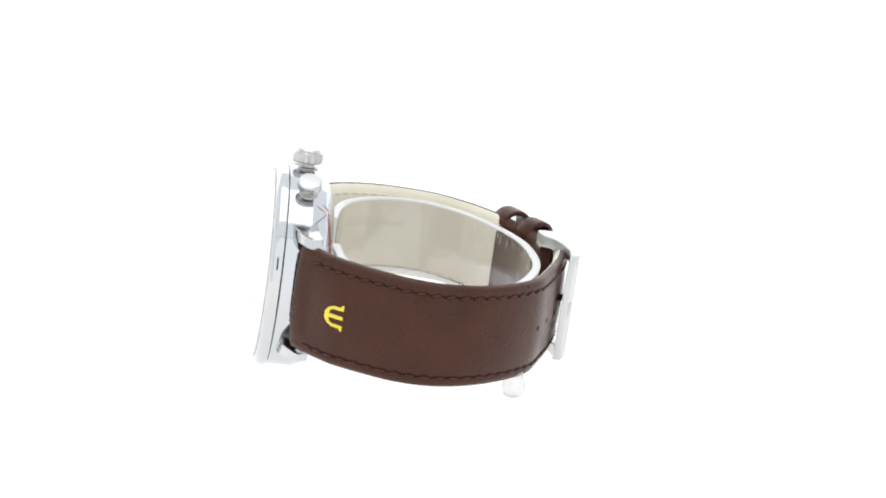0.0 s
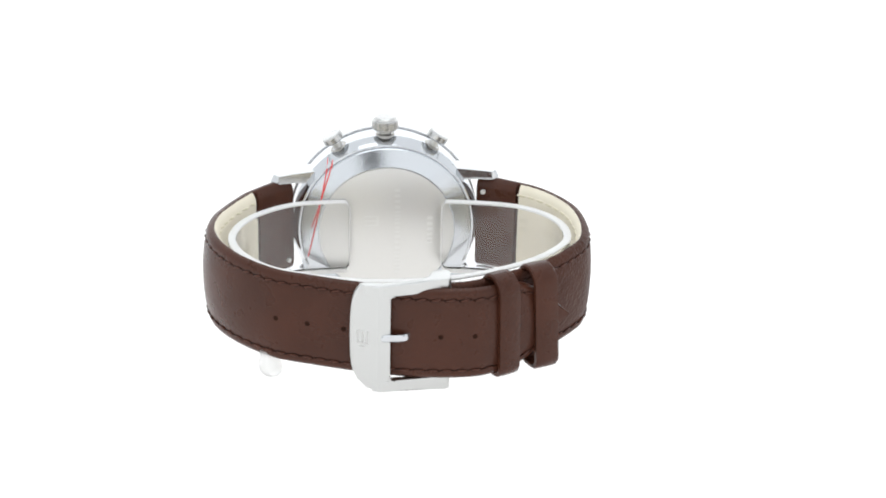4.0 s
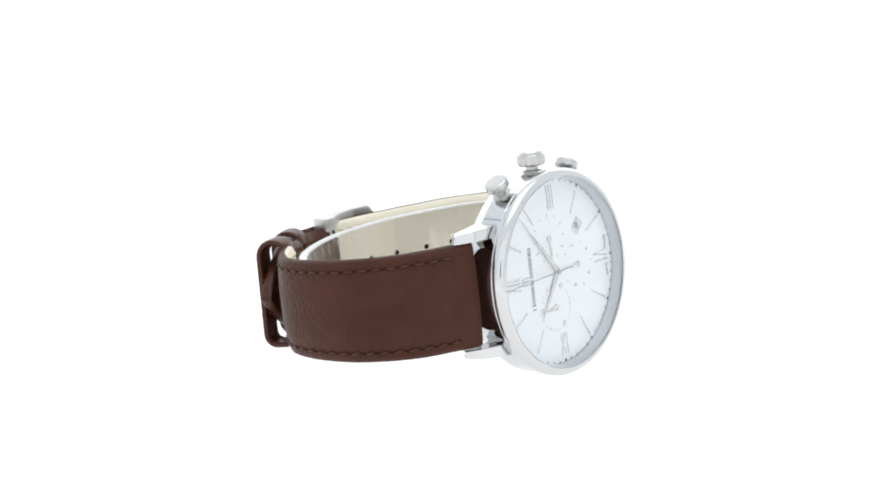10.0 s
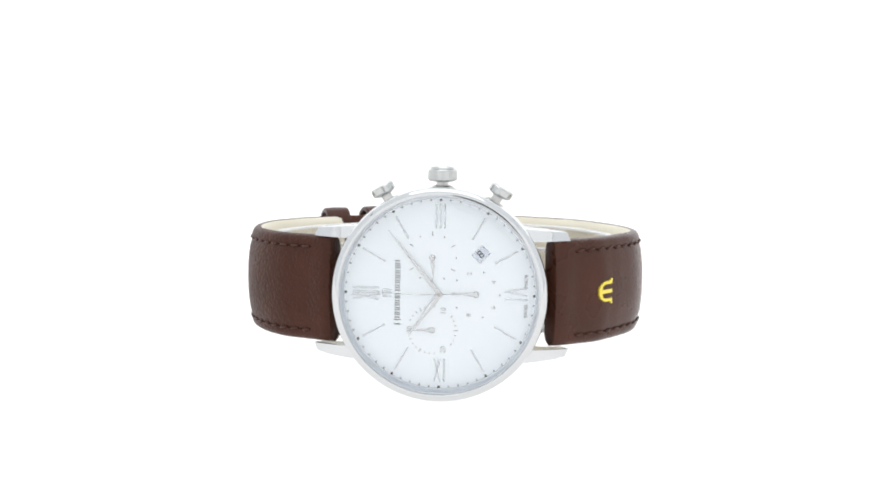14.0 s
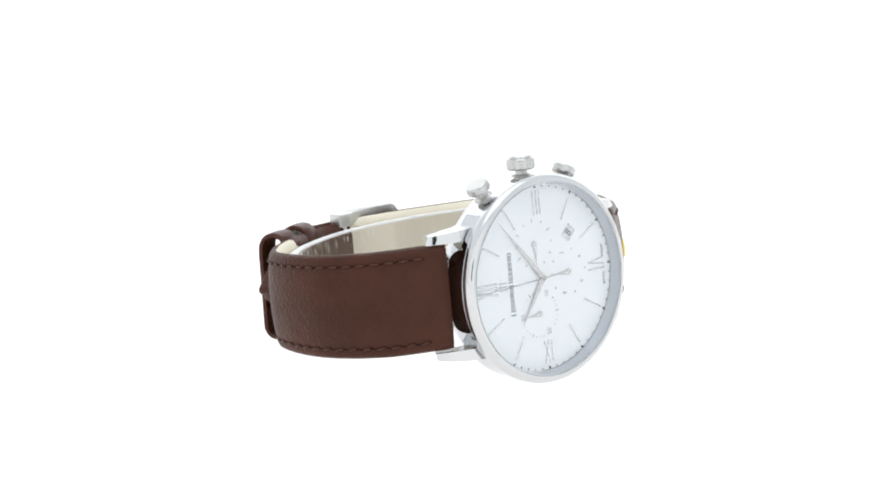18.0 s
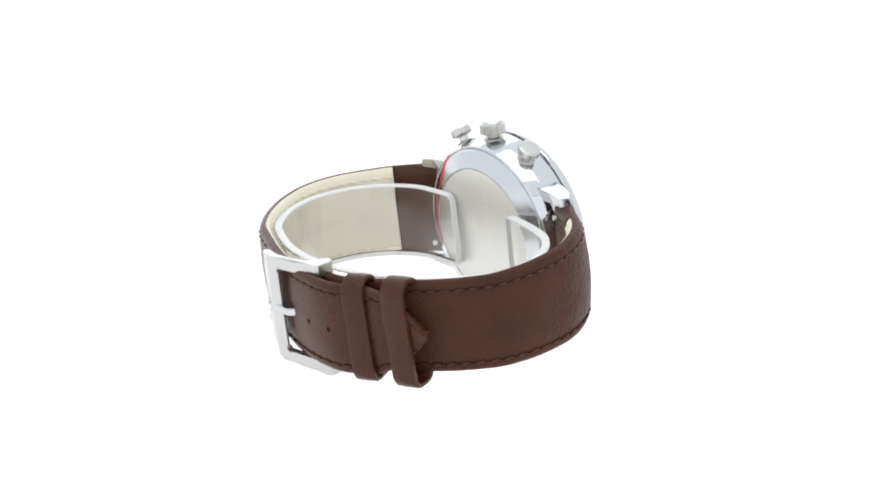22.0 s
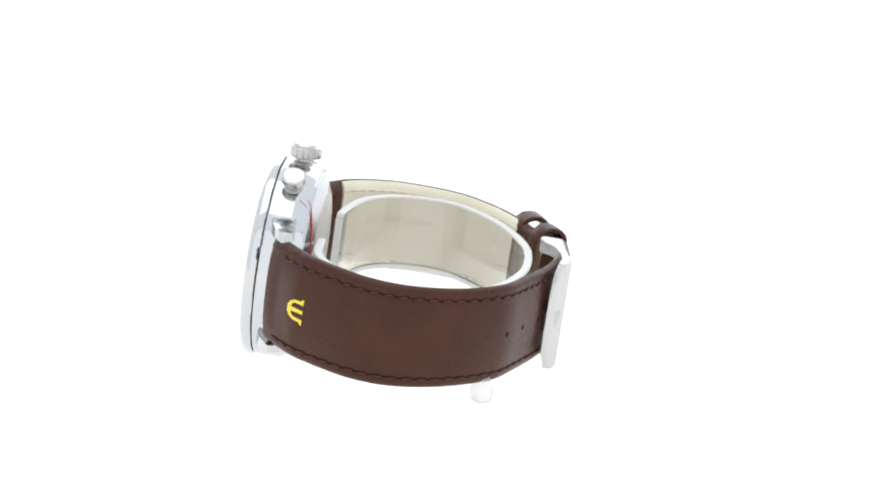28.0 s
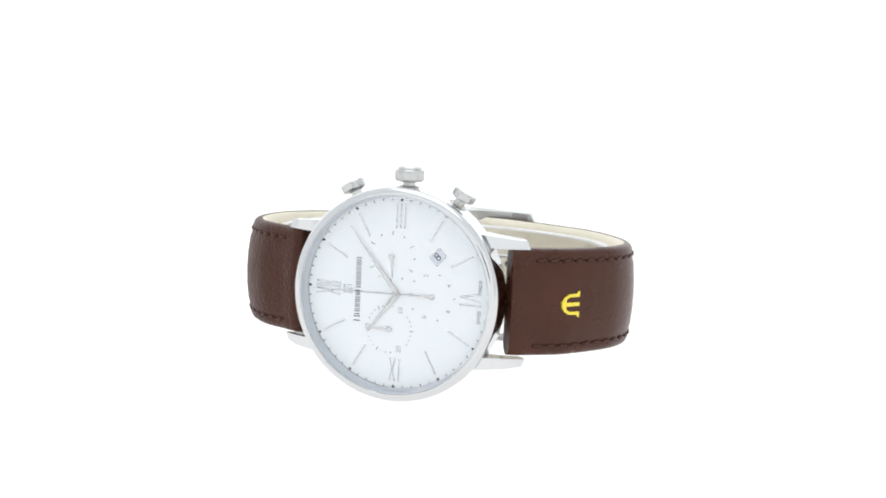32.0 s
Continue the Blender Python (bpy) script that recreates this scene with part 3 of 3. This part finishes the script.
def build_straps():
    random.seed(7)
    # long piece with the holes; inward is to the right of its run
    long_side, short_side = (1, -1)
    strap = part("long_strap", ribbon(LONG, long_side, shell(LONG_END)), BROWN_SMOOTH, watch, "brown leather strap piece with punched holes")
    part("fold", ribbon(LONG, long_side, lining_section(LONG_END, 0.985, 1.06), (0, 10.1)), BROWN_SMOOTH, strap)
    part("lining", ribbon(LONG, long_side, lining_section(LONG_END), (10.1, LONG_END - 28)), LINING, strap, "cream leather lining")
    part("tail_back", ribbon(LONG, long_side, lining_section(LONG_END), (LONG_END - 28, LONG_END)), BROWN_SMOOTH, strap)
    for share in (-0.79, 0.79):
        part("seam", ribbon(LONG, long_side, seam(LONG_END, share), (5.0, LONG_END - 2.2)), SEAM, strap, "near-black strip for the shade in the sunk seam")
        sew(LONG, long_side, LONG_END, strap, STITCH, "stitch", 5.5, LONG_END - 2.8, share, lambda s: 0.02)
        sew(LONG, long_side, LONG_END, strap, INNER_STITCH, "lining_stitch", 11.8, LONG_END - 26.0, share, lambda s: thick(s, LONG_END) * 1.04 + 0.02)
    for s in HOLES:
        punch(LONG, long_side, LONG_END, s, strap)
    short = part("short_strap", ribbon(SHORT, short_side, shell(SHORT_END)), BROWN, watch, "brown leather strap piece holding the buckle")
    part("fold", ribbon(SHORT, short_side, lining_section(SHORT_END, 0.985, 1.06), (0, 9.1)), BROWN_SMOOTH, short)
    part("lining", ribbon(SHORT, short_side, lining_section(SHORT_END), (9.1, SHORT_END - 19.5)), LINING, short, "cream leather lining")
    part("return_fold", ribbon(SHORT, short_side, lining_section(SHORT_END, 0.985, 1.06), (SHORT_END - 19.5, SHORT_END)), BROWN_SMOOTH, short)
    for share in (-0.79, 0.79):
        part("seam", ribbon(SHORT, short_side, seam(SHORT_END, share), (5.0, SHORT_END - 3.0)), SEAM, short, "near-black strip for the shade in the sunk seam")
        sew(SHORT, short_side, SHORT_END, short, STITCH, "stitch", 5.5, SHORT_END - 4.0, share, lambda s: 0.02)
        sew(SHORT, short_side, SHORT_END, short, INNER_STITCH, "lining_stitch", 10.4, SHORT_END - 21.0, share, lambda s: thick(s, SHORT_END) * 1.04 + 0.02)
    # quick-release studs on the folds
    for curve, side, end, owner in ((LONG, 1, LONG_END, strap), (SHORT, -1, SHORT_END, short)):
        for z in ((7.3,) if side < 0 else (-7.3,)):
            p, t = on_curve(curve, 1.6)
            n = Vector((-t.y, t.x)) * side
            d = thick(1.6, end)
            bm = lathe([(0, d - 0.2), (0.4, d - 0.2), (0.4, d + 0.5), (0.56, d + 0.58), (0.56, d + 0.85), (0.4, d + 0.98), (0, d + 1.0)], 20, False)
            bm.transform(Matrix(((n.x, t.x, 0, p.x), (n.y, t.y, 0, p.y), (0, 0, 1, z), (0, 0, 0, 1))))
            part("release_stud", bm, SATIN, owner, "steel quick-release stud")
    # faint stamps on the lining
    bms = []
    for row, first, run, wide, tall in ((2.3, 10.6, 3, 0.6, 1.1), (0.3, 10.6, 3, 0.6, 1.1), (1.3, 18.0, 8, 0.9, 1.9), (1.3, 28.0, 9, 0.6, 1.4)):
        s = first
        for k in range(run):
            p, t = on_curve(SHORT, s)
            n = Vector((-t.y, t.x)) * -1
            d = thick(s, SHORT_END) * 1.04 + 0.004
            for q in (-0.32, 0.32):
                bms.append(block(0.2, tall, 0.02, Matrix(((t.x, 0, n.x, p.x + n.x * d + t.x * q * wide), (t.y, 0, n.y, p.y + n.y * d + t.y * q * wide), (0, 1, 0, row), (0, 0, 0, 1)))))
            s += wide * random.uniform(1.25, 1.45)
    part("stamp", merge(bms), STAMP, short, "faint blind-stamped marks")
    # the words pressed into the long piece's lining, letter by letter round its bend
    s, bms = 47.0, []
    for sign, step in zip("Cuir V\u00e9ritable", (2.6, 2.2, 1.25, 1.6, 1.4, 2.4, 1.9, 1.45, 1.15, 1.5, 1.9, 2.0, 1.1, 1.8)):
        s -= step / 2
        if sign != " ":
            p, t = on_curve(LONG, s)
            n = Vector((-t.y, t.x))
            d = thick(s, LONG_END) * 1.04 + 0.006
            slant = Matrix(((1, 0.2, 0, 0), (0, 1, 0, 0), (0, 0, 1, 0), (0, 0, 0, 1)))
            bms.append(lettering(sign, 3.6, 0.02, Matrix(((-t.x, 0, n.x, p.x + n.x * d), (-t.y, 0, n.y, p.y + n.y * d), (0, 1, 0, -0.8), (0, 0, 0, 1))) @ slant))
        s -= step / 2
    part("stamp", merge(bms), STAMP, strap, "faint blind-stamped words")
    bms = []
    for s, row, tall in ((19.6, -0.9, 1.6), (18.8, -0.9, 1.6), (18.1, -0.9, 1.0), (15.6, 0.6, 1.0), (14.9, 0.6, 1.0), (15.5, -1.0, 1.0), (14.8, -1.0, 1.0), (14.2, -1.0, 1.0), (15.2, -2.6, 0.9)):
        p, t = on_curve(LONG, s)
        n = Vector((-t.y, t.x))
        d = thick(s, LONG_END) * 1.04 + 0.006
        bms.append(block(0.35, tall, 0.02, Matrix(((t.x, 0, n.x, p.x + n.x * d), (t.y, 0, n.y, p.y + n.y * d), (0, 1, 0, row), (0, 0, 0, 1)))))
    part("stamp", merge(bms), STAMP, strap, "faint blind-stamped marks")
    # emblem on the long piece
    p, t = on_curve(LONG, EMBLEM)
    n = Vector((-t.y, t.x))
    base = Matrix(((t.x, 0, -n.x, p.x + n.x * -0.42), (t.y, 0, -n.y, p.y + n.y * -0.42), (0, 1, 0, -0.4), (0, 0, 0, 1)))

    def plate(points, h, mat, name, owner, edge=0.12):
        bm = prism(points, -0.25, h, lambda a, b, c: (a, b, c))
        bevel(bm, edge, 2)
        bm.transform(base)
        return part(name, bm, mat, owner)
    half = [(q * 1.18, z) for q, z in ((1.75, 0.36), (-0.82, 0.4), (-0.66, 1.02), (-0.15, 1.3), (1.75, 1.36), (1.8, 2.45), (1.4, 2.42), (1.2, 2.0), (-0.2, 1.95), (-1.1, 1.45), (-1.65, 0.6))]
    arch = [(q, -z) for q, z in half[::-1]] + half
    badge = plate(arch, 0.42, YELLOW, "emblem", strap, 0.1)
    tagged(badge, "raised yellow gilt crest of three prongs")
    plate([(1.9, -1.6), (1.9, 1.6), (-0.4, 1.6), (-1.3, 0.8), (-1.3, -0.8), (-0.4, -1.6)], 0.14, YELLOWSIDE, "emblem_ground", strap, 0.04)


def find_on(curve, x, y):
    return min(curve, key=lambda q: (q[0].x - x) ** 2 + (q[0].y - y) ** 2)[2]


HOLES = tuple(find_on(LONG, *q) for q in ((-49.0, 22.3), (-51.7, 16.3), (-53.8, 9.9), (-55.6, 3.7), (-57.6, -8.2), (-57.3, -14.8)))
EMBLEM = find_on(LONG, -10.86, 29.9) - 0.6


def loop(s, wide, lean, deep, label, low=-11.0):
    """A leather keeper round both strap pieces."""
    p, t = on_curve(LONG, s)
    n = Vector((-t.y, t.x))
    outer, inner = [], []
    z0, z1, d0, d1 = low, 10.15, -1.3, deep
    for (cz, cd), start, turn in (((z1 - 3.35, d0 + 3.35), 0, 3.35), ((z0 + 2.6, d0 + 2.6), 1, 2.6), ((z0 + 2.6, d1 - 2.6), 2, 2.6), ((z1 - 3.35, d1 - 3.35), 3, 3.35)):
        for k in range(7):
            a = math.pi / 2 * (start + k / 6)
            for r, row in ((turn, outer), (turn - 1.05, inner)):
                row.append((cz + r * math.cos(a), cd - r * math.sin(a)))
    bm = bmesh.new()
    rings = []
    for e, grow in ((-wide / 2, -0.25), (-wide / 2 + 0.3, 0.0), (0.0, 0.06), (wide / 2 - 0.3, 0.0), (wide / 2, -0.25)):
        ring = []
        for row, sign in ((outer, 1), (inner, -1)):
            pts = []
            for z, d in row:
                mz, md = (z0 + z1) / 2, (d0 + d1) / 2
                k = 1 + sign * grow / 10
                zz, dd = mz + (z - mz) * k, md + (d - md) * (1 + sign * grow / (d1 - d0))
                off = e + lean * (zz - mz)
                pts.append(bm.verts.new((p.x + t.x * off + n.x * dd, p.y + t.y * off + n.y * dd, zz - 0.1)))
            ring.append(pts)
        rings.append(ring)
    m = len(outer)
    for a, b in zip(rings, rings[1:]):
        for r in (0, 1):
            for k in range(m):
                j = (k + 1) % m
                bm.faces.new((a[r][k], a[r][j], b[r][j], b[r][k]))
    for ring in (rings[0], rings[-1]):
        for k in range(m):
            j = (k + 1) % m
            bm.faces.new((ring[0][k], ring[0][j], ring[1][j], ring[1][k]))
    part("strap_loop", bm, BROWN_SMOOTH, watch, label)


LOWER = -0.85


def build_buckle():
    # the bar plate, gently bowed, with the opening for the strap below it
    def bow(y):
        return float(np.interp(y, (-11, -4, 1.0, 5.0, 9.0), (-52.5, -55.6, -57.65, -57.25, -55.7)))
    bm = bmesh.new()
    rings = []
    for k in range(15):
        z = -10.5 + 21.1 * k / 14
        inn, out = 1.2, 8.75 - 0.6 * (z / 10.9) ** 2 - (1.5 if z > 0 else 3.2) * abs(z / 10.9) ** 6
        sec = [(inn, bow(inn) + 0.65), (inn, bow(inn) + 0.05), (inn + 2.3, bow(inn + 2.3) - 0.8), (out - 0.5, bow(out) - 0.5), (out, bow(out) - 0.05), (out, bow(out) + 0.85), (out - 1.2, bow(out) + 0.6), (inn + 1.2, bow(inn) + 0.95)]
        rings.append([bm.verts.new((x, y, z + LOWER)) for y, x in sec])
    for a, b in zip(rings, rings[1:]):
        for k in range(8):
            bm.faces.new((a[k], a[(k + 1) % 8], b[(k + 1) % 8], b[k]))
    bm.faces.new(rings[0])
    bm.faces.new(rings[-1][::-1])
    bevel(bm, 0.18, 2, 40)
    fillets = []
    for z, q in ((8.55 + LOWER, -1), (-9.0 + LOWER, 1)):
        curve = [(1.4, z - 0.2 * q)] + [(0.3 + 1.0 * math.sin(k * math.pi / 12), z + q * (1.0 - math.cos(k * math.pi / 12))) for k in range(7)] + [(1.4, z + q)]
        fillets.append(prism(curve, 0.0, 1.0, lambda a, b, h: (-57.75 + h * 1.2, a, b)))
    buckle = part("buckle", merge([bm] + fillets), BRUSHED, watch, "brushed steel pin buckle", angle=12)
    side = [(7.0, -56.4), (6.2, -55.7), (2.5, -56.2), (-1.5, -55.6), (-4.5, -54.5), (-6.0, -53.5), (-6.5, -52.4), (-7.1, -51.7), (-7.9, -51.3), (-9.3, -51.3), (-10.1, -51.8), (-10.2, -55.0), (-9.6, -55.6), (-7.4, -55.9), (-4.0, -56.6), (0.3, -57.5), (1.25, -57.82), (3.0, -58.0), (6.0, -57.4)]
    for sz in (-1, 1):
        bm = prism(side, 8.7, 11.0, lambda a, b, h, q=sz: (b, a if q > 0 else min(a, 4.4 + 0.1 * (a - 4.4)), h * q - 0.2 + LOWER - (max(0.0, (1.5 - a) * 0.03) if q < 0 else 0.0) + (0.35 * q if h > 10 and a < -6.8 else 0.0)))
        part("arm", bevel(bm, 0.25, 2), BRUSHED, buckle, angle=14)
    bm = lathe([(0, -9.4), (0.75, -9.4), (0.75, 9.4), (0, 9.4)], 20, False)
    bm.transform(Matrix(((0, 1, 0, -52.6), (0, 0, 1, -8.6), (1, 0, 0, LOWER), (0, 0, 0, 1))))
    part("bar", bm, SATIN, buckle)
    path = [(2.9, -57.68), (1.4, -57.72), (0.0, -57.76), (-1.2, -57.62), (-1.9, -57.0), (-2.7, -56.0), (-6.0, -53.6), (-9.4, -52.4)]
    curve = spline([(b, a) for a, b in path], 0.5)

    def section(s):
        w = float(np.interp(s, (0, 0.5, 4), (0.6, 0.74, 0.74)))
        return [(-w - 0.8, -0.25), (-w * 0.6 - 0.8, -0.48), (w * 0.6 - 0.8, -0.48), (w - 0.8, -0.25), (w - 0.8, 0.4), (-w - 0.8, 0.4)]
    part("prong", ribbon(curve, 1, section), POLISHED, buckle, "polished steel prong")
    lean = 1 / math.hypot(1, 0.4)
    crest = []
    for along, z, long, tall in ((-0.95, -0.6, 0.42, 2.4), (0.0, -0.6, 0.42, 2.4), (0.95, -0.6, 0.42, 2.4), (0.0, -1.95, 2.3, 0.42), (0.0, -2.75, 1.1, 0.35)):
        crest.append(block(long, tall, 0.09, Matrix(((0.4 * lean, 0, -lean, -57.0 + 0.4 * lean * along), (lean, 0, 0.4 * lean, 6.4 + lean * along), (0, 1, 0, z), (0, 0, 0, 1))), 0.02))
    part("crest", merge(crest), KNOB, buckle)


space[0] = TO_CASE
build_case()
build_knobs()
build_dial()
build_pointers()
space[0] = TO_TABLE
build_straps()
loop(find_on(LONG, -55.4, -19.2) + 2.1, 4.5, -0.03, 5.6, "plain brown leather strap loop", -10.85)
loop(find_on(LONG, -51.2, -26.6) + 1.8, 4.9, -0.055, 5.8, "plain brown leather strap loop, slightly askew", -11.3)
space[0] = TO_TABLE @ Matrix.Translation((-0.45, 0.0, 0.0))
build_buckle()
space[0] = TO_TABLE

# ---------------------------------------------------------------- clear holder and prop
holder = new("watch_holder")
tagged(holder, "clear acrylic C-shaped watch holder inside the strap", "watch holder")
CUFF = spline([(-9.9, 7.6), (-10.2, 12.6), (-10.9, 18.0), (-13.4, 23.0), (-17.6, 27.6), (-23.3, 30.8), (-30.0, 31.8), (-36.8, 29.8), (-43.5, 24.6), (-47.2, 18.0), (-49.9, 10.0), (-50.9, 2.0), (-50.3, -8.0), (-48.2, -15.5), (-45.3, -21.8), (-41.8, -27.4), (-37.5, -32.0), (-32.5, -35.4), (-27.0, -36.2), (-21.3, -34.9), (-16.2, -31.3), (-12.8, -26.0), (-11.0, -18.5), (-10.2, -12.0)], 0.5)


CUFF_END = CUFF[-1][2]
FOOT = -7.75


def cuff_edge(s, radius=0.8):
    """How far the rounded corners take the band's edges in, near its two ends."""
    e = min(s, CUFF_END - s)
    return 0.0 if e >= radius else radius - math.sqrt(max(0.0, radius ** 2 - (radius - e) ** 2))


def cuff_section(s):
    low, high = FOOT + cuff_edge(s), 7.0 - cuff_edge(s)
    return [(low, 0.25), (low + 0.25, 0.0), (high - 0.25, 0.0), (high, 0.25), (high, 1.25), (high - 0.25, 1.5), (low + 0.25, 1.5), (low, 1.25)]


def rim_section(sign):
    def section(s):
        a = 7.03 - cuff_edge(s) if sign > 0 else FOOT - 0.03 + cuff_edge(s)
        e = min(s, CUFF_END - s)
        b = a + sign * ((0.4 if sign > 0 else 0.9) - 0.15 * max(0.0, 1 - e / 0.8))
        return [(a, 0.0), (b - 0.08 * sign, 0.0), (b, 0.15), (b, 1.35), (b - 0.08 * sign, 1.5), (a, 1.5)]
    return section


cuff = part("cuff", ribbon(CUFF, 1, cuff_section), ACRYLIC, holder, "clear bent acrylic band")
cuff.visible_shadow = False
for sign in (1, -1):
    rim = part("rim", ribbon(CUFF, 1, rim_section(sign)), RIM, holder, "white frosted cut edge")
    rim.visible_shadow = False
for s0, way in ((0.0, -1), (CUFF_END, 1)):
    p, t = on_curve(CUFF, s0)
    n = Vector((-t.y, t.x))
    low, high = FOOT + 0.8, 7.0 - 0.8
    bm = prism([(low, 0.0), (high, 0.0), (high, 1.5), (low, 1.5)], 0.02, 0.32, lambda z, d, h: (p.x + n.x * d + t.x * h * way, p.y + n.y * d + t.y * h * way, z))
    part("end_edge", bevel(bm, 0.08, 1), RIM, holder, "polished clear cut end").visible_shadow = False

random.seed(12)
FIRST, LAST = find_on(CUFF, -50.3, -4.0), find_on(CUFF, -41.8, -27.4)
# short white upright ticks on the inner face of the band
for share, top, tall in ((0.0, 6.5, 1.5), (0.05, 6.5, 1.0), (0.12, 6.3, 1.7), (0.16, 1.5, 1.8), (0.22, 6.5, 0.7), (0.3, 6.4, 1.1), (0.35, 6.5, 0.9), (0.46, 6.3, 1.9), (0.58, 6.3, 2.1), (0.62, 6.5, 1.0), (0.8, 6.3, 1.9), (0.83, 2.8, 1.2), (0.88, 2.6, 1.5), (0.91, 2.4, 1.1), (0.95, 6.4, 1.6)):
    p, t = on_curve(CUFF, FIRST + share * (LAST - FIRST))
    n = Vector((-t.y, t.x))
    bm = block(random.uniform(0.1, 0.22), tall, 0.03, Matrix(((t.x, 0, n.x, p.x + n.x * 1.5), (t.y, 0, n.y, p.y + n.y * 1.5), (0, 1, 0, top - tall / 2), (0, 0, 0, 1))), 0.0, random.uniform(0.7, 1.0))
    part("surface_mark", bm, RIM, cuff, "short white upright tick").visible_shadow = False

prop = new("prop_peg")
tagged(prop, "small clear rounded plastic peg under the strap's edge", "peg")
rows = [(0, 0.0), (0.7, 0.03), (1.35, 0.28), (1.95, 0.85), (2.25, 1.6), (2.25, 2.3), (2.0, 3.2), (1.75, 4.0), (1.7, 5.4), (0, 5.4)]
peg = lathe(rows, 32, False)
peg.transform(Matrix(((0.0, 1, 0, -15.25), (0.12, 0, 1, 29.9), (1, 0, -0.0, 0), (0, 0, 0, 1))))
peg = part("peg", peg, FROST, prop, "", STRAIGHT)
peg.visible_shadow = False


# ---------------------------------------------------------------- turning
# degrees of turn at every half second of the turntable, which swings back after its front view
TURN = (247.47, 241.43, 234.11, 225.68, 216.26, 205.92, 194.85, 183.4, 171.98, 160.68, 149.49, 138.25, 126.91, 115.54, 104.16, 92.75, 81.29, 69.73, 58.15, 46.52, 35.02, 23.77, 12.6, 1.43, -9.81, -21.12, -32.38, -43.3, -53.5, -62.71, -70.97, -78.29, -84.64, -90.02, -94.4, -97.4)


def turned(t):
    u = t if t <= 14.25 else 28.5 - t
    return TURN[int(round((u + 3.5) * 2))]


def motions():
    rows = [(k / 2, pose(0, 0, 0, 0, 0, turned(k / 2))) for k in range(29)]
    rows += [(14.25, pose(0, 0, 0, 0, 0, -98.4))]
    rows += [(k / 2, pose(0, 0, 0, 0, 0, turned(k / 2))) for k in range(29, 65)]
    walk(watch, rows)
    walk(holder, rows)
    walk(prop, rows)


motions()
